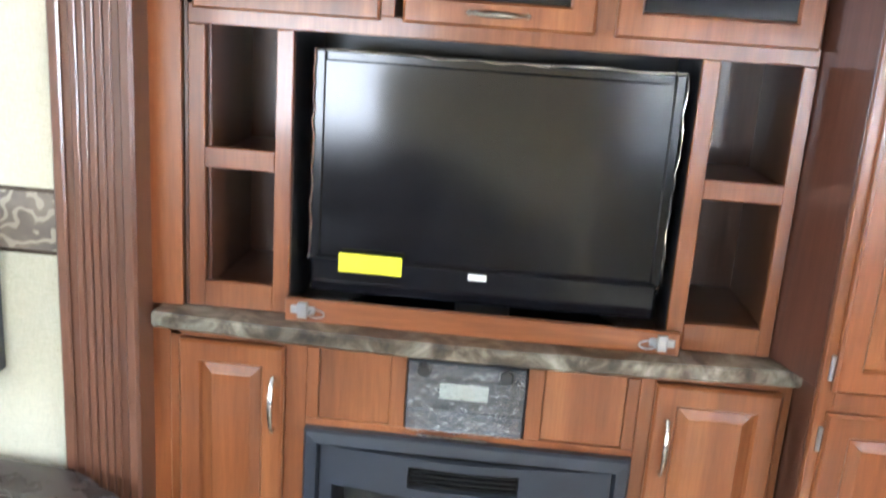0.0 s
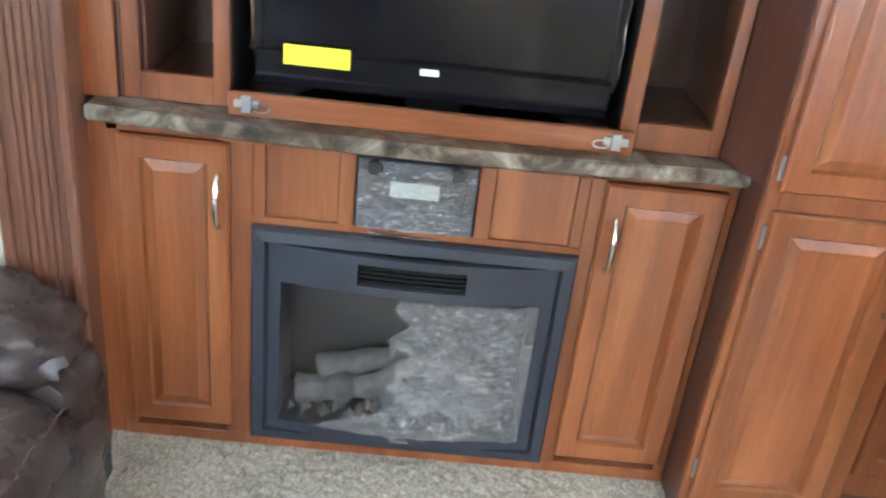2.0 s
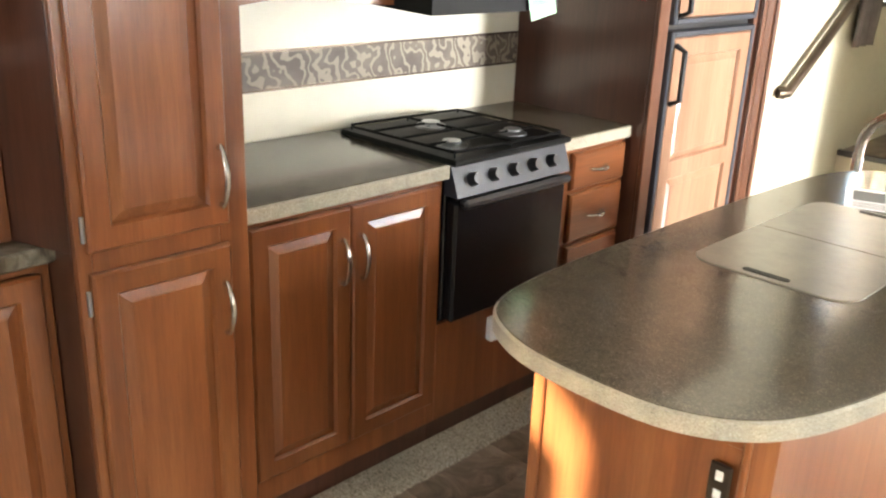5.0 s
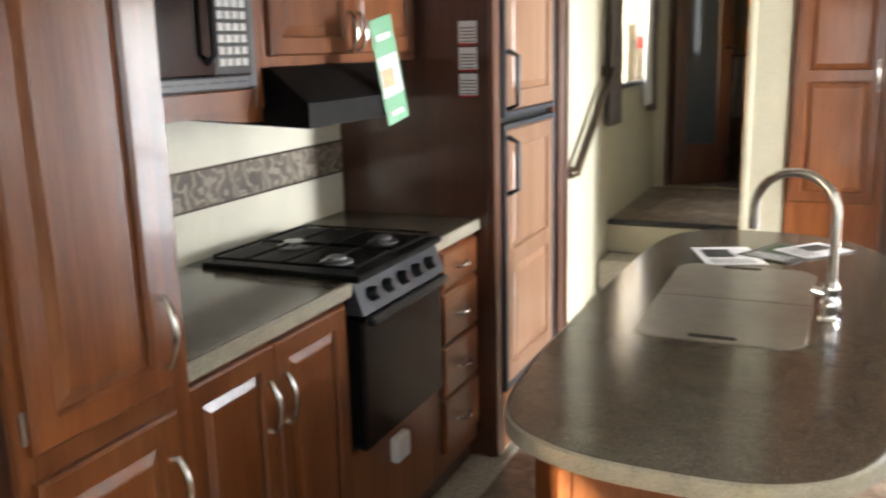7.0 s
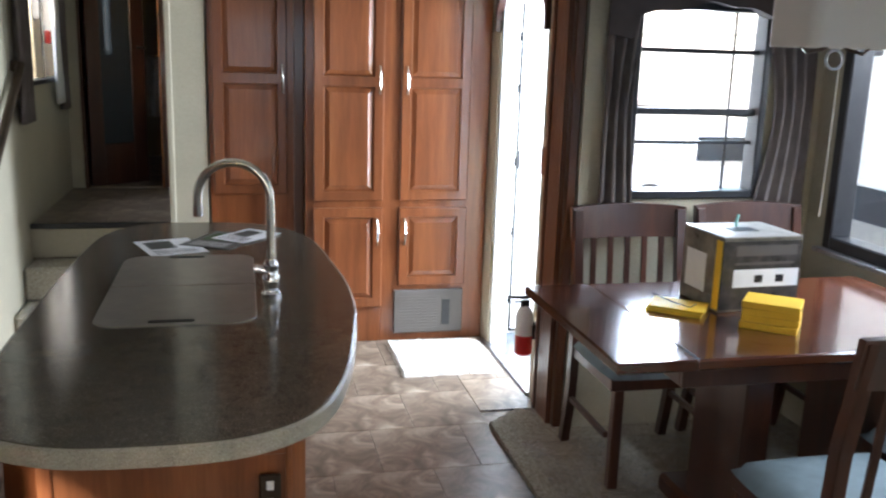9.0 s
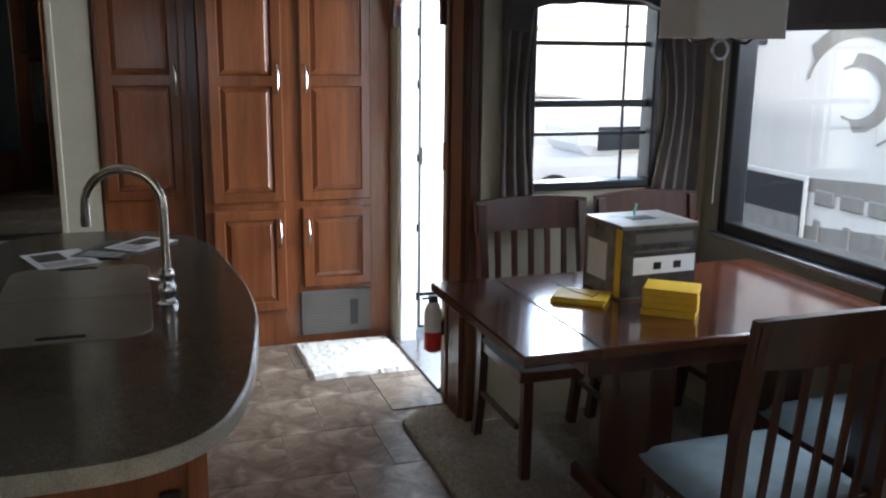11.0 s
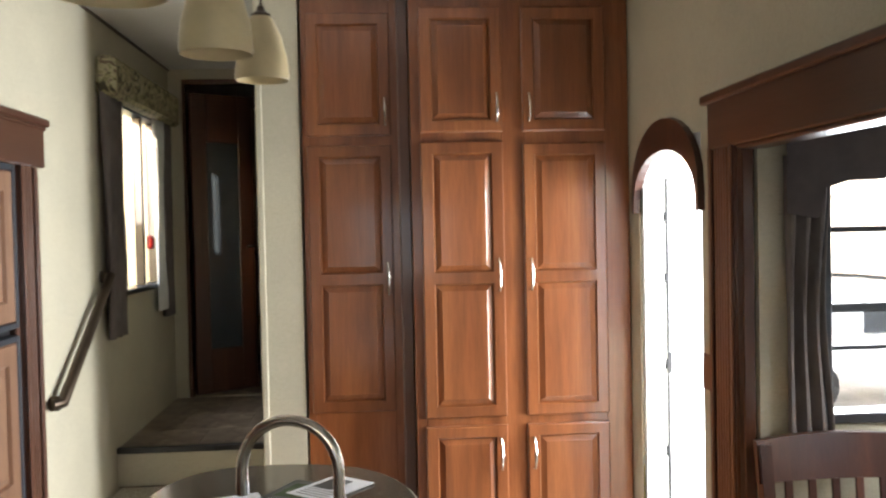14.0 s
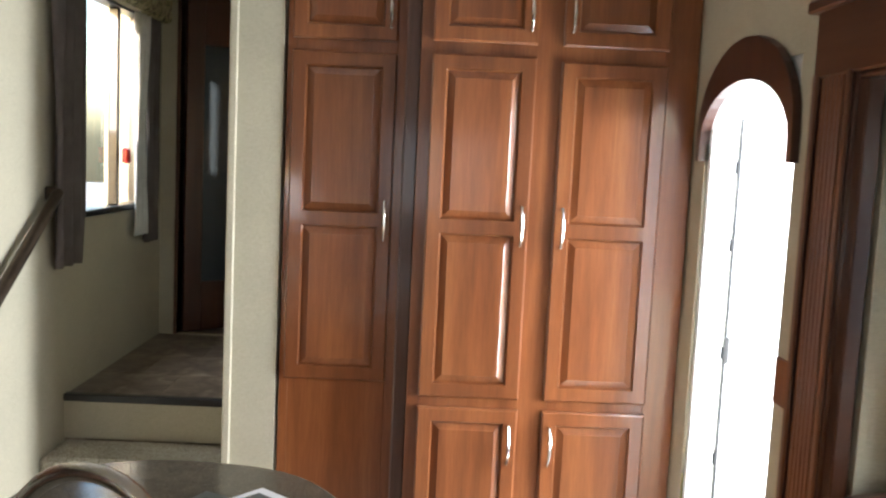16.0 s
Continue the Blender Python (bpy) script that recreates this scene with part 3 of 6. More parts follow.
wall_with_holes("wall_dinette_end", "y", 3.575, 0.05, WALL_R + 0.012, DIN_X + 0.05, -0.1, 2.1, [(2.69, 3.265, 1.06, 1.84)], wall_mat)
wall_with_holes("wall_dinette_side", "x", DIN_X, 0.06, 0.98, 3.575, -0.1, 2.1, [(1.22, 3.37, 0.89, 1.80)], wall_mat)
# the raised landing, its wall and the bathroom beyond
wall_with_holes("wall_landing_end", "y", 6.93, 0.05, WALL_L, 2.46, 0.2, CEIL, [(0.02, 0.55, 0.585, 2.68)], wall_mat)
wall_with_holes("wall_stair_partition", "x", 0.738, 0.19, 5.045, 6.93, 0, CEIL, [], wall_mat)
wall_with_holes("wall_bathroom_far", "y", 8.9, 0.05, -0.6, 2.5, 0.2, CEIL, [], wall_mat)
wall_with_holes("wall_bathroom_side", "x", -0.35, 0.05, 6.98, 8.9, 0.2, CEIL, [], wall_mat)
wall_with_holes("wall_bathroom_inner", "x", 1.6, 0.05, 6.98, 8.9, 0.2, CEIL, [], wall_mat)
wall_with_holes("wall_bathroom_corner", "y", 6.93, 0.05, -0.42, WALL_L - 0.082, 0.2, CEIL, [], wall_mat)
struct("ceiling_bathroom", boxes((-0.4, 1.7, 6.96, 8.95, CEIL, CEIL + 0.05), b=0), ceiling_mat)
struct("floor_bathroom", boxes((-0.4, 1.7, 6.98, 8.95, 0.45, 0.578), b=0), vinyl)
struct("landing_base", boxes((WALL_L, 0.738, 5.56, 6.98, 0.0, 0.570), b=0), vinyl)
struct("landing_nosing", boxes((WALL_L, 0.738, 5.535, 5.575, 0.556, 0.588), b=0.004), black_plastic)
struct("step_riser_upper", boxes((WALL_L, 0.738, 5.545, 5.57, 0.385, 0.556), b=0.002), wall_mat)
for k, (y, z) in enumerate(((5.28, 0.385), (5.01, 0.195))):
    struct("step", boxes((WALL_L + 0.003, 0.735, y, 5.545, z - 0.19, z), b=0.018), carpet)

bm = bmesh.new()
g = [[bm.verts.new((WALL_L + 0.04 + 0.72 * i / 30, 5.03 + 0.24 * j / 14, 0.198 + 0.012 * abs(noise.noise(Vector((i * 0.4, j * 0.5, 3)))) + 0.19 * 0)) for i in range(31)] for j in range(15)]
for a, c in zip(g, g[1:]):
    for k in range(30):
        bm.faces.new([a[k], a[k + 1], c[k + 1], c[k]])
tagged(part("step_film", bm, film_m, None, "", True), "crinkled clear plastic film lying on the lower carpeted step", "plastic sheet").visible_shadow = False

# trim round the kitchen slide
def fluted_post(name, m, w, h, depth, material, flutes=5):
    """A square post whose front, facing -y, carries raised edges and narrow flutes."""
    bm = bmesh.new()
    cbox(bm, 0, w, 0, depth, 0, h, b=0.003)
    cbox(bm, 0.0, 0.028, -0.012, 0, 0, h, b=0.005)
    cbox(bm, w - 0.028, w, -0.012, 0, 0, h, b=0.005)
    fw = (w - 0.09) / flutes
    for k in range(flutes):
        cbox(bm, 0.045 + k * fw + 0.0015, 0.045 + (k + 1) * fw - 0.0015, -0.006, 0, 0, h, b=0.0028)
    ob = struct(name, bm, material)
    ob.matrix_basis = m
    return ob


fluted_post("trim_post_slide", pose(-0.075, -0.57, 0.006, 0, 0, 90), 0.19, 2.0, 0.09, cherry_trim)
fluted_post("trim_post_slide", pose(0.012, 4.13, 0.012, 0, 0, 90), 0.15, 1.94, 0.09, cherry_trim, 4)
bm = boxes((-0.08, 0.022, -0.62, 4.36, 1.953, 2.11), (-0.08, 0.036, -0.64, 4.385, 2.11, 2.14), (-0.08, 0.028, -0.63, 4.37, 2.095, 2.112), b=0.006)
struct("trim_header_slide", bm, cherry_trim_y)
struct("trim_slide_side_panel", boxes((-0.20, -0.185, -0.40, -0.312, 0.994, 2.1), (-0.19, -0.175, -0.40, -0.342, 0.012, 0.95), b=0.001), cherry)
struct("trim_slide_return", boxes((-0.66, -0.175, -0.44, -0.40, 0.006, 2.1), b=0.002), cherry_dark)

# trim round the dinette slide
fluted_post("trim_post_dinette", pose(2.415, 3.825, 0.022, 0, 0, -90), 0.20, 1.93, 0.045, cherry_trim, 5)
struct("trim_return_dinette", boxes((2.425, 2.465, 3.585, 3.628, 0.022, 1.95), b=0.004), cherry_trim)
bm = boxes((2.405, 2.53, 0.98, 3.825, 1.94, 2.10), (2.385, 2.459, 0.98, 3.845, 2.095, 2.125), (2.41, 2.50, 0.98, 3.60, 1.925, 1.94), b=0.005)
struct("trim_header_dinette", bm, cherry_trim_y)
struct("trim_ceiling_cove", boxes((WALL_R - 0.014, WALL_R, BACK, 4.9, CEIL - 0.016, CEIL), (WALL_L, WALL_L + 0.014, 4.4, 6.92, CEIL - 0.016, CEIL), b=0.004), cherry_trim_y)
struct("trim_corner_strip", boxes((0.728, 0.758, 5.03, 5.045, 0.0, CEIL), b=0.004), wall_mat)

# floor tiles in the vinyl
tile_bm = {}
rng = random.Random(4)


def tile_mesh(w, d):
    key = (round(w, 3), round(d, 3))
    if key not in tile_bm:
        bm = boxes((0, w, 0, d, -0.006, 0), b=0.0015)
        me = bpy.data.meshes.new("tile")
        bmesh.ops.recalc_face_normals(bm, faces=bm.faces)
        bm.to_mesh(me)
        bm.free()
        me.materials.append(vinyl)
        tile_bm[key] = me
    return tile_bm[key]


def lay_tiles(base, x0, x1, y0, y1, z, size=0.40):
    y, row = y0, 0
    while y < y1 - 0.01:
        x = x0 - (row % 2) * size / 2
        while x < x1 - 0.01:
            a, c, d = max(x, x0), min(x + size, x1), min(y + size, y1)
            if c - a > 0.01:
                t = new("tile", tile_mesh(c - a - 0.0015, d - y - 0.0015))
                t.location = (a, y, z)
                t.parent = base
            x += size
        y, row = y + size, row + 1


# ---- outside ----
struct("ground", boxes((-60, 60, -60, 60, -1.25, -1.05), b=0), asphalt)


def motorhome(m, length, label, windows=((0.9, 2.0), (3.0, 4.3), (5.4, 6.3)), open_bay=-1, group="parked recreational vehicles", start=0.0):
    """A tall white coach with swooping stripes, bays, wheels and a windscreen end."""
    v = thing("parked_motorhome", label, "motorhome", m, group)
    part("body", boxes((start, length, 0, 2.4, 0.42, 3.95), b=0.09), rv_white, v)
    part("skirt", boxes((start + 0.1, length - 0.1, 0.03, 2.37, 0.28, 0.44), b=0.03), rv_grey, v)
    n = int(length // 1.0)
    if open_bay >= 0:
        part("bay_interior", boxes((5.08, 5.82, -0.03, -0.005, 1.45, 1.87), b=0.01), charcoal, v, "open dark luggage bay")
        part("bay_frame", boxes(*frame_y(-0.045, -0.028, 5.05, 5.86, 1.40, 1.90, 0.04), b=0.008), rv_white, v)
        part("bay_floor", boxes((5.10, 5.80, -0.034, -0.029, 1.46, 1.62), b=0.002), rv_grey, v, "grey bay floor")
        for wa, wb, wz0, wz1 in ((5.90, 6.08, 1.72, 1.82), (6.13, 6.32, 1.72, 1.82), (6.36, 6.55, 1.72, 1.82), (5.91, 5.97, 1.42, 1.62), (6.17, 6.24, 1.36, 1.62), (6.44, 6.52, 1.36, 1.62)):
            part("lower_vent", boxes((wa, wb, -0.02, 0.002, wz0, wz1), b=0.012), rv_grey, v, "grey recessed vent")
        part("side_mirror", boxes((5.16, 5.36, -0.40, -0.3, 2.36, 2.68), b=0.03), charcoal, v, "large dark side mirror")
        part("mirror_arm", tube(bmesh.new(), [(5.26, -0.35, 2.66), (5.26, -0.2, 2.76), (5.26, 0.05, 2.76)], 0.025, 8), charcoal, v, "", True)
        bm = bmesh.new()
        for r0, r1, a0, a1 in ((0.42, 0.54, 0.2, 4.2), (0.20, 0.30, 1.0, 5.2)):
            A_ = [bm.verts.new((6.15 - r0 * math.cos(a0 + (a1 - a0) * k / 24), -0.008, 2.45 + r0 * math.sin(a0 + (a1 - a0) * k / 24) * 0.8)) for k in range(25)]
            B_ = [bm.verts.new((6.15 - (r1 if 2 < k < 22 else r0 + 0.02) * math.cos(a0 + (a1 - a0) * k / 24), -0.008, 2.45 + (r1 if 2 < k < 22 else r0 + 0.02) * math.sin(a0 + (a1 - a0) * k / 24) * 0.8)) for k in range(25)]
            for k in range(24):
                bm.faces.new([A_[k], A_[k + 1], B_[k + 1], B_[k]])
        part("swirl_stripe", bm, rv_grey, v, "curling grey swirl").modifiers.new("thick", "SOLIDIFY").thickness = 0.004
    for k in range(math.ceil(start), n):
        if k in (2, n - 3):
            w = part("wheel", tube(bmesh.new(), [(0.5 + k, -0.01, 0.45), (0.5 + k, 0.28, 0.45)], 0.45, 24), tyre_mat, v, "", True)
            part("rim", tube(bmesh.new(), [(0.5 + k, -0.03, 0.45), (0.5 + k, 0.0, 0.45)], [0.24, 0.27], 20), chrome, w, "", True)
        else:
            part("bay_door", boxes((0.04 + k, 0.96 + k, -0.02, 0.01, 0.46, 1.08), b=0.012), charcoal if k in (open_bay, open_bay + 1) else rv_white if k % 3 else rv_grey, v, "luggage bay door")
    for a, c in windows:
        if c < length - 0.5:
            part("window", boxes((a, c, -0.025, 0.01, 1.95, 2.75), b=0.02), black_glass, v, "dark tinted window")
    for i, (z, amp, r) in enumerate(((1.45, 0.32, 0.10), (1.75, 0.42, 0.06), (2.95, -0.25, 0.05))):
        bm = bmesh.new()
        top, bot = [], []
        for k in range(29):
            u = k / 28
            zz = z + amp * math.sin(u * 3.1 + i) * u
            th = r * (0.15 + math.sin(math.pi * u))
            top.append(bm.verts.new((start + 0.1 + u * (length - start - 0.2), -0.006, zz + th)))
            bot.append(bm.verts.new((start + 0.1 + u * (length - start - 0.2), -0.006, zz - th)))
        for k in range(28):
            bm.faces.new([bot[k], bot[k + 1], top[k + 1], top[k]])
        part("stripe", bm, rv_grey, v, "sweeping grey stripe").modifiers.new("thick", "SOLIDIFY").thickness = 0.004
    return v


motorhome(pose(5.3, 10.7, -1.05, 0, 0, -90), 11.0, "white motorhome with grey swooping stripes beside the dinette window", windows=((9.3, 10.2),), open_bay=5, start=4.4)
# added out of view: blocks the low sun at the rear opening
motorhome(pose(0.0, -7.6, -1.05, 0, 0, 0), 9.0, "white motorhome added out of view to keep sun off the rear opening")
motorhome(pose(1.5, 17.0, -1.05, 0, 0, 0), 11.0, "white motorhome with dark windows parked across the lot")
motorhome(pose(-6.0, 3.0, -1.05, 0, 0, 90), 9.0, "white motorhome parked outside the stair window")


def pickup(m, label):
    v = thing("parked_pickup", label, "pickup truck", m, "parked pickups")
    part("body", boxes((0, 5.2, 0, 1.85, 0.45, 1.0), b=0.12), rv_white, v)
    bm = boxes((1.5, 3.4, 0.1, 1.75, 0.98, 1.62), b=0.2)
    part("cab", bm, rv_white, v)
    part("window", boxes((1.75, 3.15, 0.085, 0.12, 1.1, 1.48), b=0.02), black_glass, v, "dark side window")
    part("bed_opening", boxes((3.5, 5.05, 0.12, 1.73, 0.96, 1.006), b=0.01), black_plastic, v)
    for x in (0.95, 4.15):
        w = part("wheel", tube(bmesh.new(), [(x, -0.02, 0.38), (x, 0.25, 0.38)], 0.38, 24), tyre_mat, v, "", True)
        part("rim", tube(bmesh.new(), [(x, -0.04, 0.38), (x, -0.015, 0.38)], [0.2, 0.23], 20), chrome, w, "", True)
    return v


pickup(pose(6.35, 12.8, -1.05, 0, 0, 0), "white pickup truck parked between the motorhomes")
bm = bmesh.new()
rt = random.Random(9)
for k in range(70):
    a = k / 70 * 2 * math.pi
    R = 48 + rt.uniform(-2, 2)
    x, y, h = R * math.cos(a), R * math.sin(a), rt.uniform(3, 6)
    if x < -5:
        continue
    for j in range(14):
        c = Vector((x + rt.uniform(-2.2, 2.2), y + rt.uniform(-2.2, 2.2), -1 + rt.uniform(0.3, 1) * h))
        r = rt.uniform(0.5, 1.2)
        q = [bm.verts.new(c + Vector((rt.uniform(-r, r), rt.uniform(-r, r), rt.uniform(-r, r)))) for _ in range(4)]
        for f in ((0, 1, 2), (0, 1, 3), (0, 2, 3), (1, 2, 3)):
            bm.faces.new([q[i] for i in f])
part("far_trees", bm, foliage, None, "", kind="stuff")["label"] = "far line of green trees round the lot"

# ---- windows ----
def pane(parent, *b):
    p = part("pane", boxes(b, b=0), clear_glass, parent, "clear window pane")
    p.visible_shadow = False
    return p


w = struct("window_dinette_end", boxes(*frame_y(3.55, 3.65, 2.665, 3.29, 1.05, 1.86, 0.034), (2.697, 3.258, 3.585, 3.62, 1.40, 1.43), b=0.006), black_plastic)
part("window_sash", boxes((2.697, 3.258, 3.60, 3.615, 1.655, 1.675), (2.697, 3.258, 3.60, 3.612, 1.278, 1.293), (3.135, 3.146, 3.60, 3.612, 1.083, 1.83), b=0.002), black_plastic, w)
pane(w, 2.69, 3.265, 3.605, 3.609, 1.06, 1.84)
w = struct("window_dinette_side", boxes(*frame_x(3.53, 3.63, 1.19, 3.41, 0.86, 1.83, 0.055), b=0.006), black_plastic)
part("window_sill", boxes((3.49, 3.529, 1.19, 3.42, 0.845, 0.865), b=0.004), steel, w, "bright metal sill rail")
pane(w, 3.59, 3.594, 1.235, 3.365, 0.905, 1.785)
w = struct("window_stairs", boxes(*frame_x(-0.15, -0.065, 5.70, 6.57, 1.36, 2.40, 0.03), (-0.14, -0.09, 6.20, 6.235, 1.39, 2.37), b=0.005), black_plastic)
part("window_latch", boxes((-0.085, -0.05, 6.24, 6.29, 1.60, 1.68), b=0.01), red_paint, w, "red emergency latch")
pane(w, -0.13, -0.126, 5.72, 6.55, 1.38, 2.38)

# curtains
c = thing("curtain", "grey-brown gathered curtain beside the dinette end window", "curtain", pose(0, 3.57, 0), "dinette curtains")
drape("cloth", 2.545, 2.70, 0.94, 1.90, 3, 0.035, curtain_mat, c, taper=0.2)
c = thing("curtain", "grey-brown gathered curtain in the dinette corner", "curtain", pose(0, 3.57, 0), "dinette curtains")
drape("cloth", 3.50, 3.26, 0.94, 1.90, 4, 0.035, curtain_mat, c, taper=0.25)
bm = bmesh.new()
pts = []
for k in range(41):
    u = k / 40
    x = 2.53 + u * 1.01
    pts.append((x, 1.80 + 0.055 * math.exp(-((u - 0.47) / 0.20) ** 2) + 0.008 * math.cos(u * 30) - (0.09 if u < 0.12 or u > 0.82 else 0)))
lo = [bm.verts.new((x, 3.50, z)) for x, z in pts]
hi = [bm.verts.new((x, 3.50, 2.03)) for x, z in pts]
for k in range(40):
    bm.faces.new([lo[k], lo[k + 1], hi[k + 1], hi[k]])
lo2 = [bm.verts.new((x, 3.57, z)) for x, z in pts]
for k in range(40):
    bm.faces.new([lo[k], lo[k + 1], lo2[k + 1], lo2[k]])
v = thing("window_valance", "dark scalloped padded valance over the dinette end window", "valance")
part("valance_front", bm, valance_dark, v)
bm = boxes((3.44, 3.55, 1.1, 3.50, 1.72, 2.03), b=0.02)
tagged(part("window_valance", bm, valance_dark), "dark padded valance over the wide dinette window", "valance")
for y0, y1, lab in ((5.36, 5.66, "dark gathered curtain on the stair window near the handrail"), (6.52, 6.74, "dark gathered curtain on the far side of the stair window")):
    c = thing("curtain", lab, "curtain", pose(WALL_L, y0, 0, 0, 0, 90), "stair window curtains")
    drape("cloth", 0, y1 - y0, 1.17, 2.40, 3, 0.05, curtain_mat, c)
c = thing("curtain", "pale sheer curtain gathered at the stair window", "curtain", pose(WALL_L + 0.015, 6.34, 0, 0, 0, 90), "stair window curtains")
drape("cloth", 0, 0.24, 1.22, 2.38, 3, 0.03, sheer_mat, c, taper=0.3)
bm = boxes((WALL_L, WALL_L + 0.10, 5.36, 6.80, 2.38, 2.58), b=0.02)
tagged(part("window_valance", bm, floral_mat), "green and brown floral valance over the stair window", "valance")

# ---- entry door opening ----
bm = bmesh.new()
arch = [(4.03, 1.74), (4.03, 1.80)] + [(4.415 - 0.385 * math.cos(a), 1.80 + 0.19 * math.sin(a)) for a in (math.pi * k / 14 for k in range(1, 14))] + [(4.80, 1.80), (4.80, 1.74)]
out = [(4.0, 1.74), (4.0, 1.82)] + [(4.4175 - 0.4175 * math.cos(a), 1.84 + 0.28 * math.sin(a)) for a in (math.pi * k / 14 for k in range(1, 14))] + [(4.835, 1.82), (4.835, 1.74)]
for x0, x1 in ((2.435, 2.46),):
    A = [bm.verts.new((x0, y, z)) for y, z in arch]
    B = [bm.verts.new((x0, y, z)) for y, z in out]
    C = [bm.verts.new((2.478, y, z)) for y, z in arch]
    D = [bm.verts.new((x1, y, z)) for y, z in out]
    for P, Q in ((A, B), (A, C), (B, D)):
        for k in range(len(P) - 1):
            bm.faces.new([P[k], P[k + 1], Q[k + 1], Q[k]])
struct("door_entry_surround", bm, chair_wood)
bm = bmesh.new()
A = [bm.verts.new((2.50, y, z)) for y, z in [(4.03, 1.80)] + arch[2:-2] + [(4.80, 1.80)]]
B = [bm.verts.new((2.50, y, 2.05)) for y in [v.co.y for v in A]]
for k in range(len(A) - 1):
    bm.faces.new([A[k], A[k + 1], B[k + 1], B[k]])
# white sheet stands in for glaring daylight in the top of the arch
struct("door_entry_arch_glare_fill", bm, rv_white).modifiers.new("thick", "SOLIDIFY").thickness = 0.03
struct("door_entry_frame", boxes((2.47, 2.56, 4.032, 4.05, 0.0, 1.85), (2.47, 2.56, 4.772, 4.798, 0.0, 1.85), b=0.004), rv_white)
struct("door_entry_threshold", boxes((2.44, 2.62, 4.02, 4.88, -0.02, 0.014), b=0.004), steel)
d = struct("door_entry", boxes((2.58, 3.20, 4.872, 4.915, 0.03, 1.96), b=0.02), rv_white)
part("door_seal", boxes((2.60, 3.18, 4.866, 4.873, 0.05, 0.065), (3.165, 3.18, 4.866, 4.873, 0.05, 1.9), (2.60, 2.615, 4.866, 4.873, 0.05, 1.9), b=0.002), black_plastic, d)
part("door_latch", boxes((2.60, 2.625, 4.86, 4.873, 1.0, 1.10), b=0.004), black_plastic, d)
part("door_hinge", boxes(*[(2.585, 2.60, 4.852, 4.872, z, z + 0.045) for z in (0.22, 0.62, 1.02, 1.42, 1.70)], b=0.003), iron, d)
part("warning_sticker", boxes((2.462, 2.4705, 4.80, 4.83, 0.42, 0.60), b=0.001), sticker_yellow, d)
struct("entry_steps", boxes((2.62, 2.95, 4.15, 4.88, -0.35, -0.30), (2.9, 3.25, 4.15, 4.88, -0.62, -0.57), b=0.008), black_plastic)
struct("wall_chair_rail", boxes((2.452, 2.46, 3.847, 4.02, 1.09, 1.22), b=0.004), cherry_trim)

# ---- entertainment cabinet ----
L = pose(-0.17, 0, 0, 0, 0, 90)          # local x runs along the room, local -y faces into it


def local_boxes(*rows, b=0.002):
    return boxes(*rows, b=b)


ent = thing("entertainment_cabinet", "built-in cherry entertainment cabinet with raised-panel doors and open cubbies", "cabinet", L)
rows = [(-0.34, 0.0 - 0.02, 0, 0.02, 0.92, 0.96), (-0.34, 1.188, 0, 0.46, 0.012, 0.05), (-0.34, -0.31, 0, 0.02, 0.05, 0.95), (-0.06, 0.01, 0, 0.02, 0.05, 0.95), (0.01, 0.83, 0, 0.02, 0.05, 0.075),
        (0.83, 0.87, 0, 0.02, 0.05, 0.95), (1.155, 1.188, 0, 0.02, 0.05, 0.95), (0.01, 0.83, 0, 0.02, 0.70, 0.73), (0.22, 0.26, 0, 0.02, 0.73, 0.92), (0.56, 0.60, 0, 0.02, 0.73, 0.92), (0.01, 0.04, 0, 0.02, 0.73, 0.92),
        (0.80, 0.83, 0, 0.02, 0.73, 0.92), (-0.34, 1.188, 0, 0.02, 0.92, 0.95)]
rows = rows[1:]
part("lower_face_frame", local_boxes(*rows), cherry, ent)
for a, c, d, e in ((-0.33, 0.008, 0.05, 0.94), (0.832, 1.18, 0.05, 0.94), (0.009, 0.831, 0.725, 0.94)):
    part("lower_carcass", local_boxes((a, c, 0.03, 0.44, d, e)), inside_shaded, ent)
part("inset_panel", local_boxes((0.04, 0.22, 0.008, 0.02, 0.73, 0.92)), cherry, ent)
part("inset_panel", local_boxes((0.60, 0.80, 0.008, 0.02, 0.73, 0.92)), cherry, ent)
raised_door(ent, -0.312, -0.045, 0.085, 0.918, handle=(-0.07, 0.768), hl=0.15)
raised_door(ent, 0.866, 1.164, 0.085, 0.918, handle=(0.90, 0.757), hl=0.15)
# bowed worktop
out = [(-0.372, 0.44), (-0.372, -0.04)]
for k in range(1, 16):
    u = k / 16
    out.append((-0.372 + 1.56 * u, -0.045 - 0.045 * math.sin(math.pi * u)))
out += [(1.189, -0.045), (1.189, 0.44)]
out = [p for i, p in enumerate(out) if i == 0 or p != out[i - 1]]
wt_ = tagged(part("worktop", slab(bmesh.new(), out, 0.952, 0.992, 0.006), brown_marble), "bow-fronted brown marbled worktop on the entertainment cabinet", "worktop")
wt_.matrix_basis = L
# upper part: local y +0.03 is the front
F = 0.03
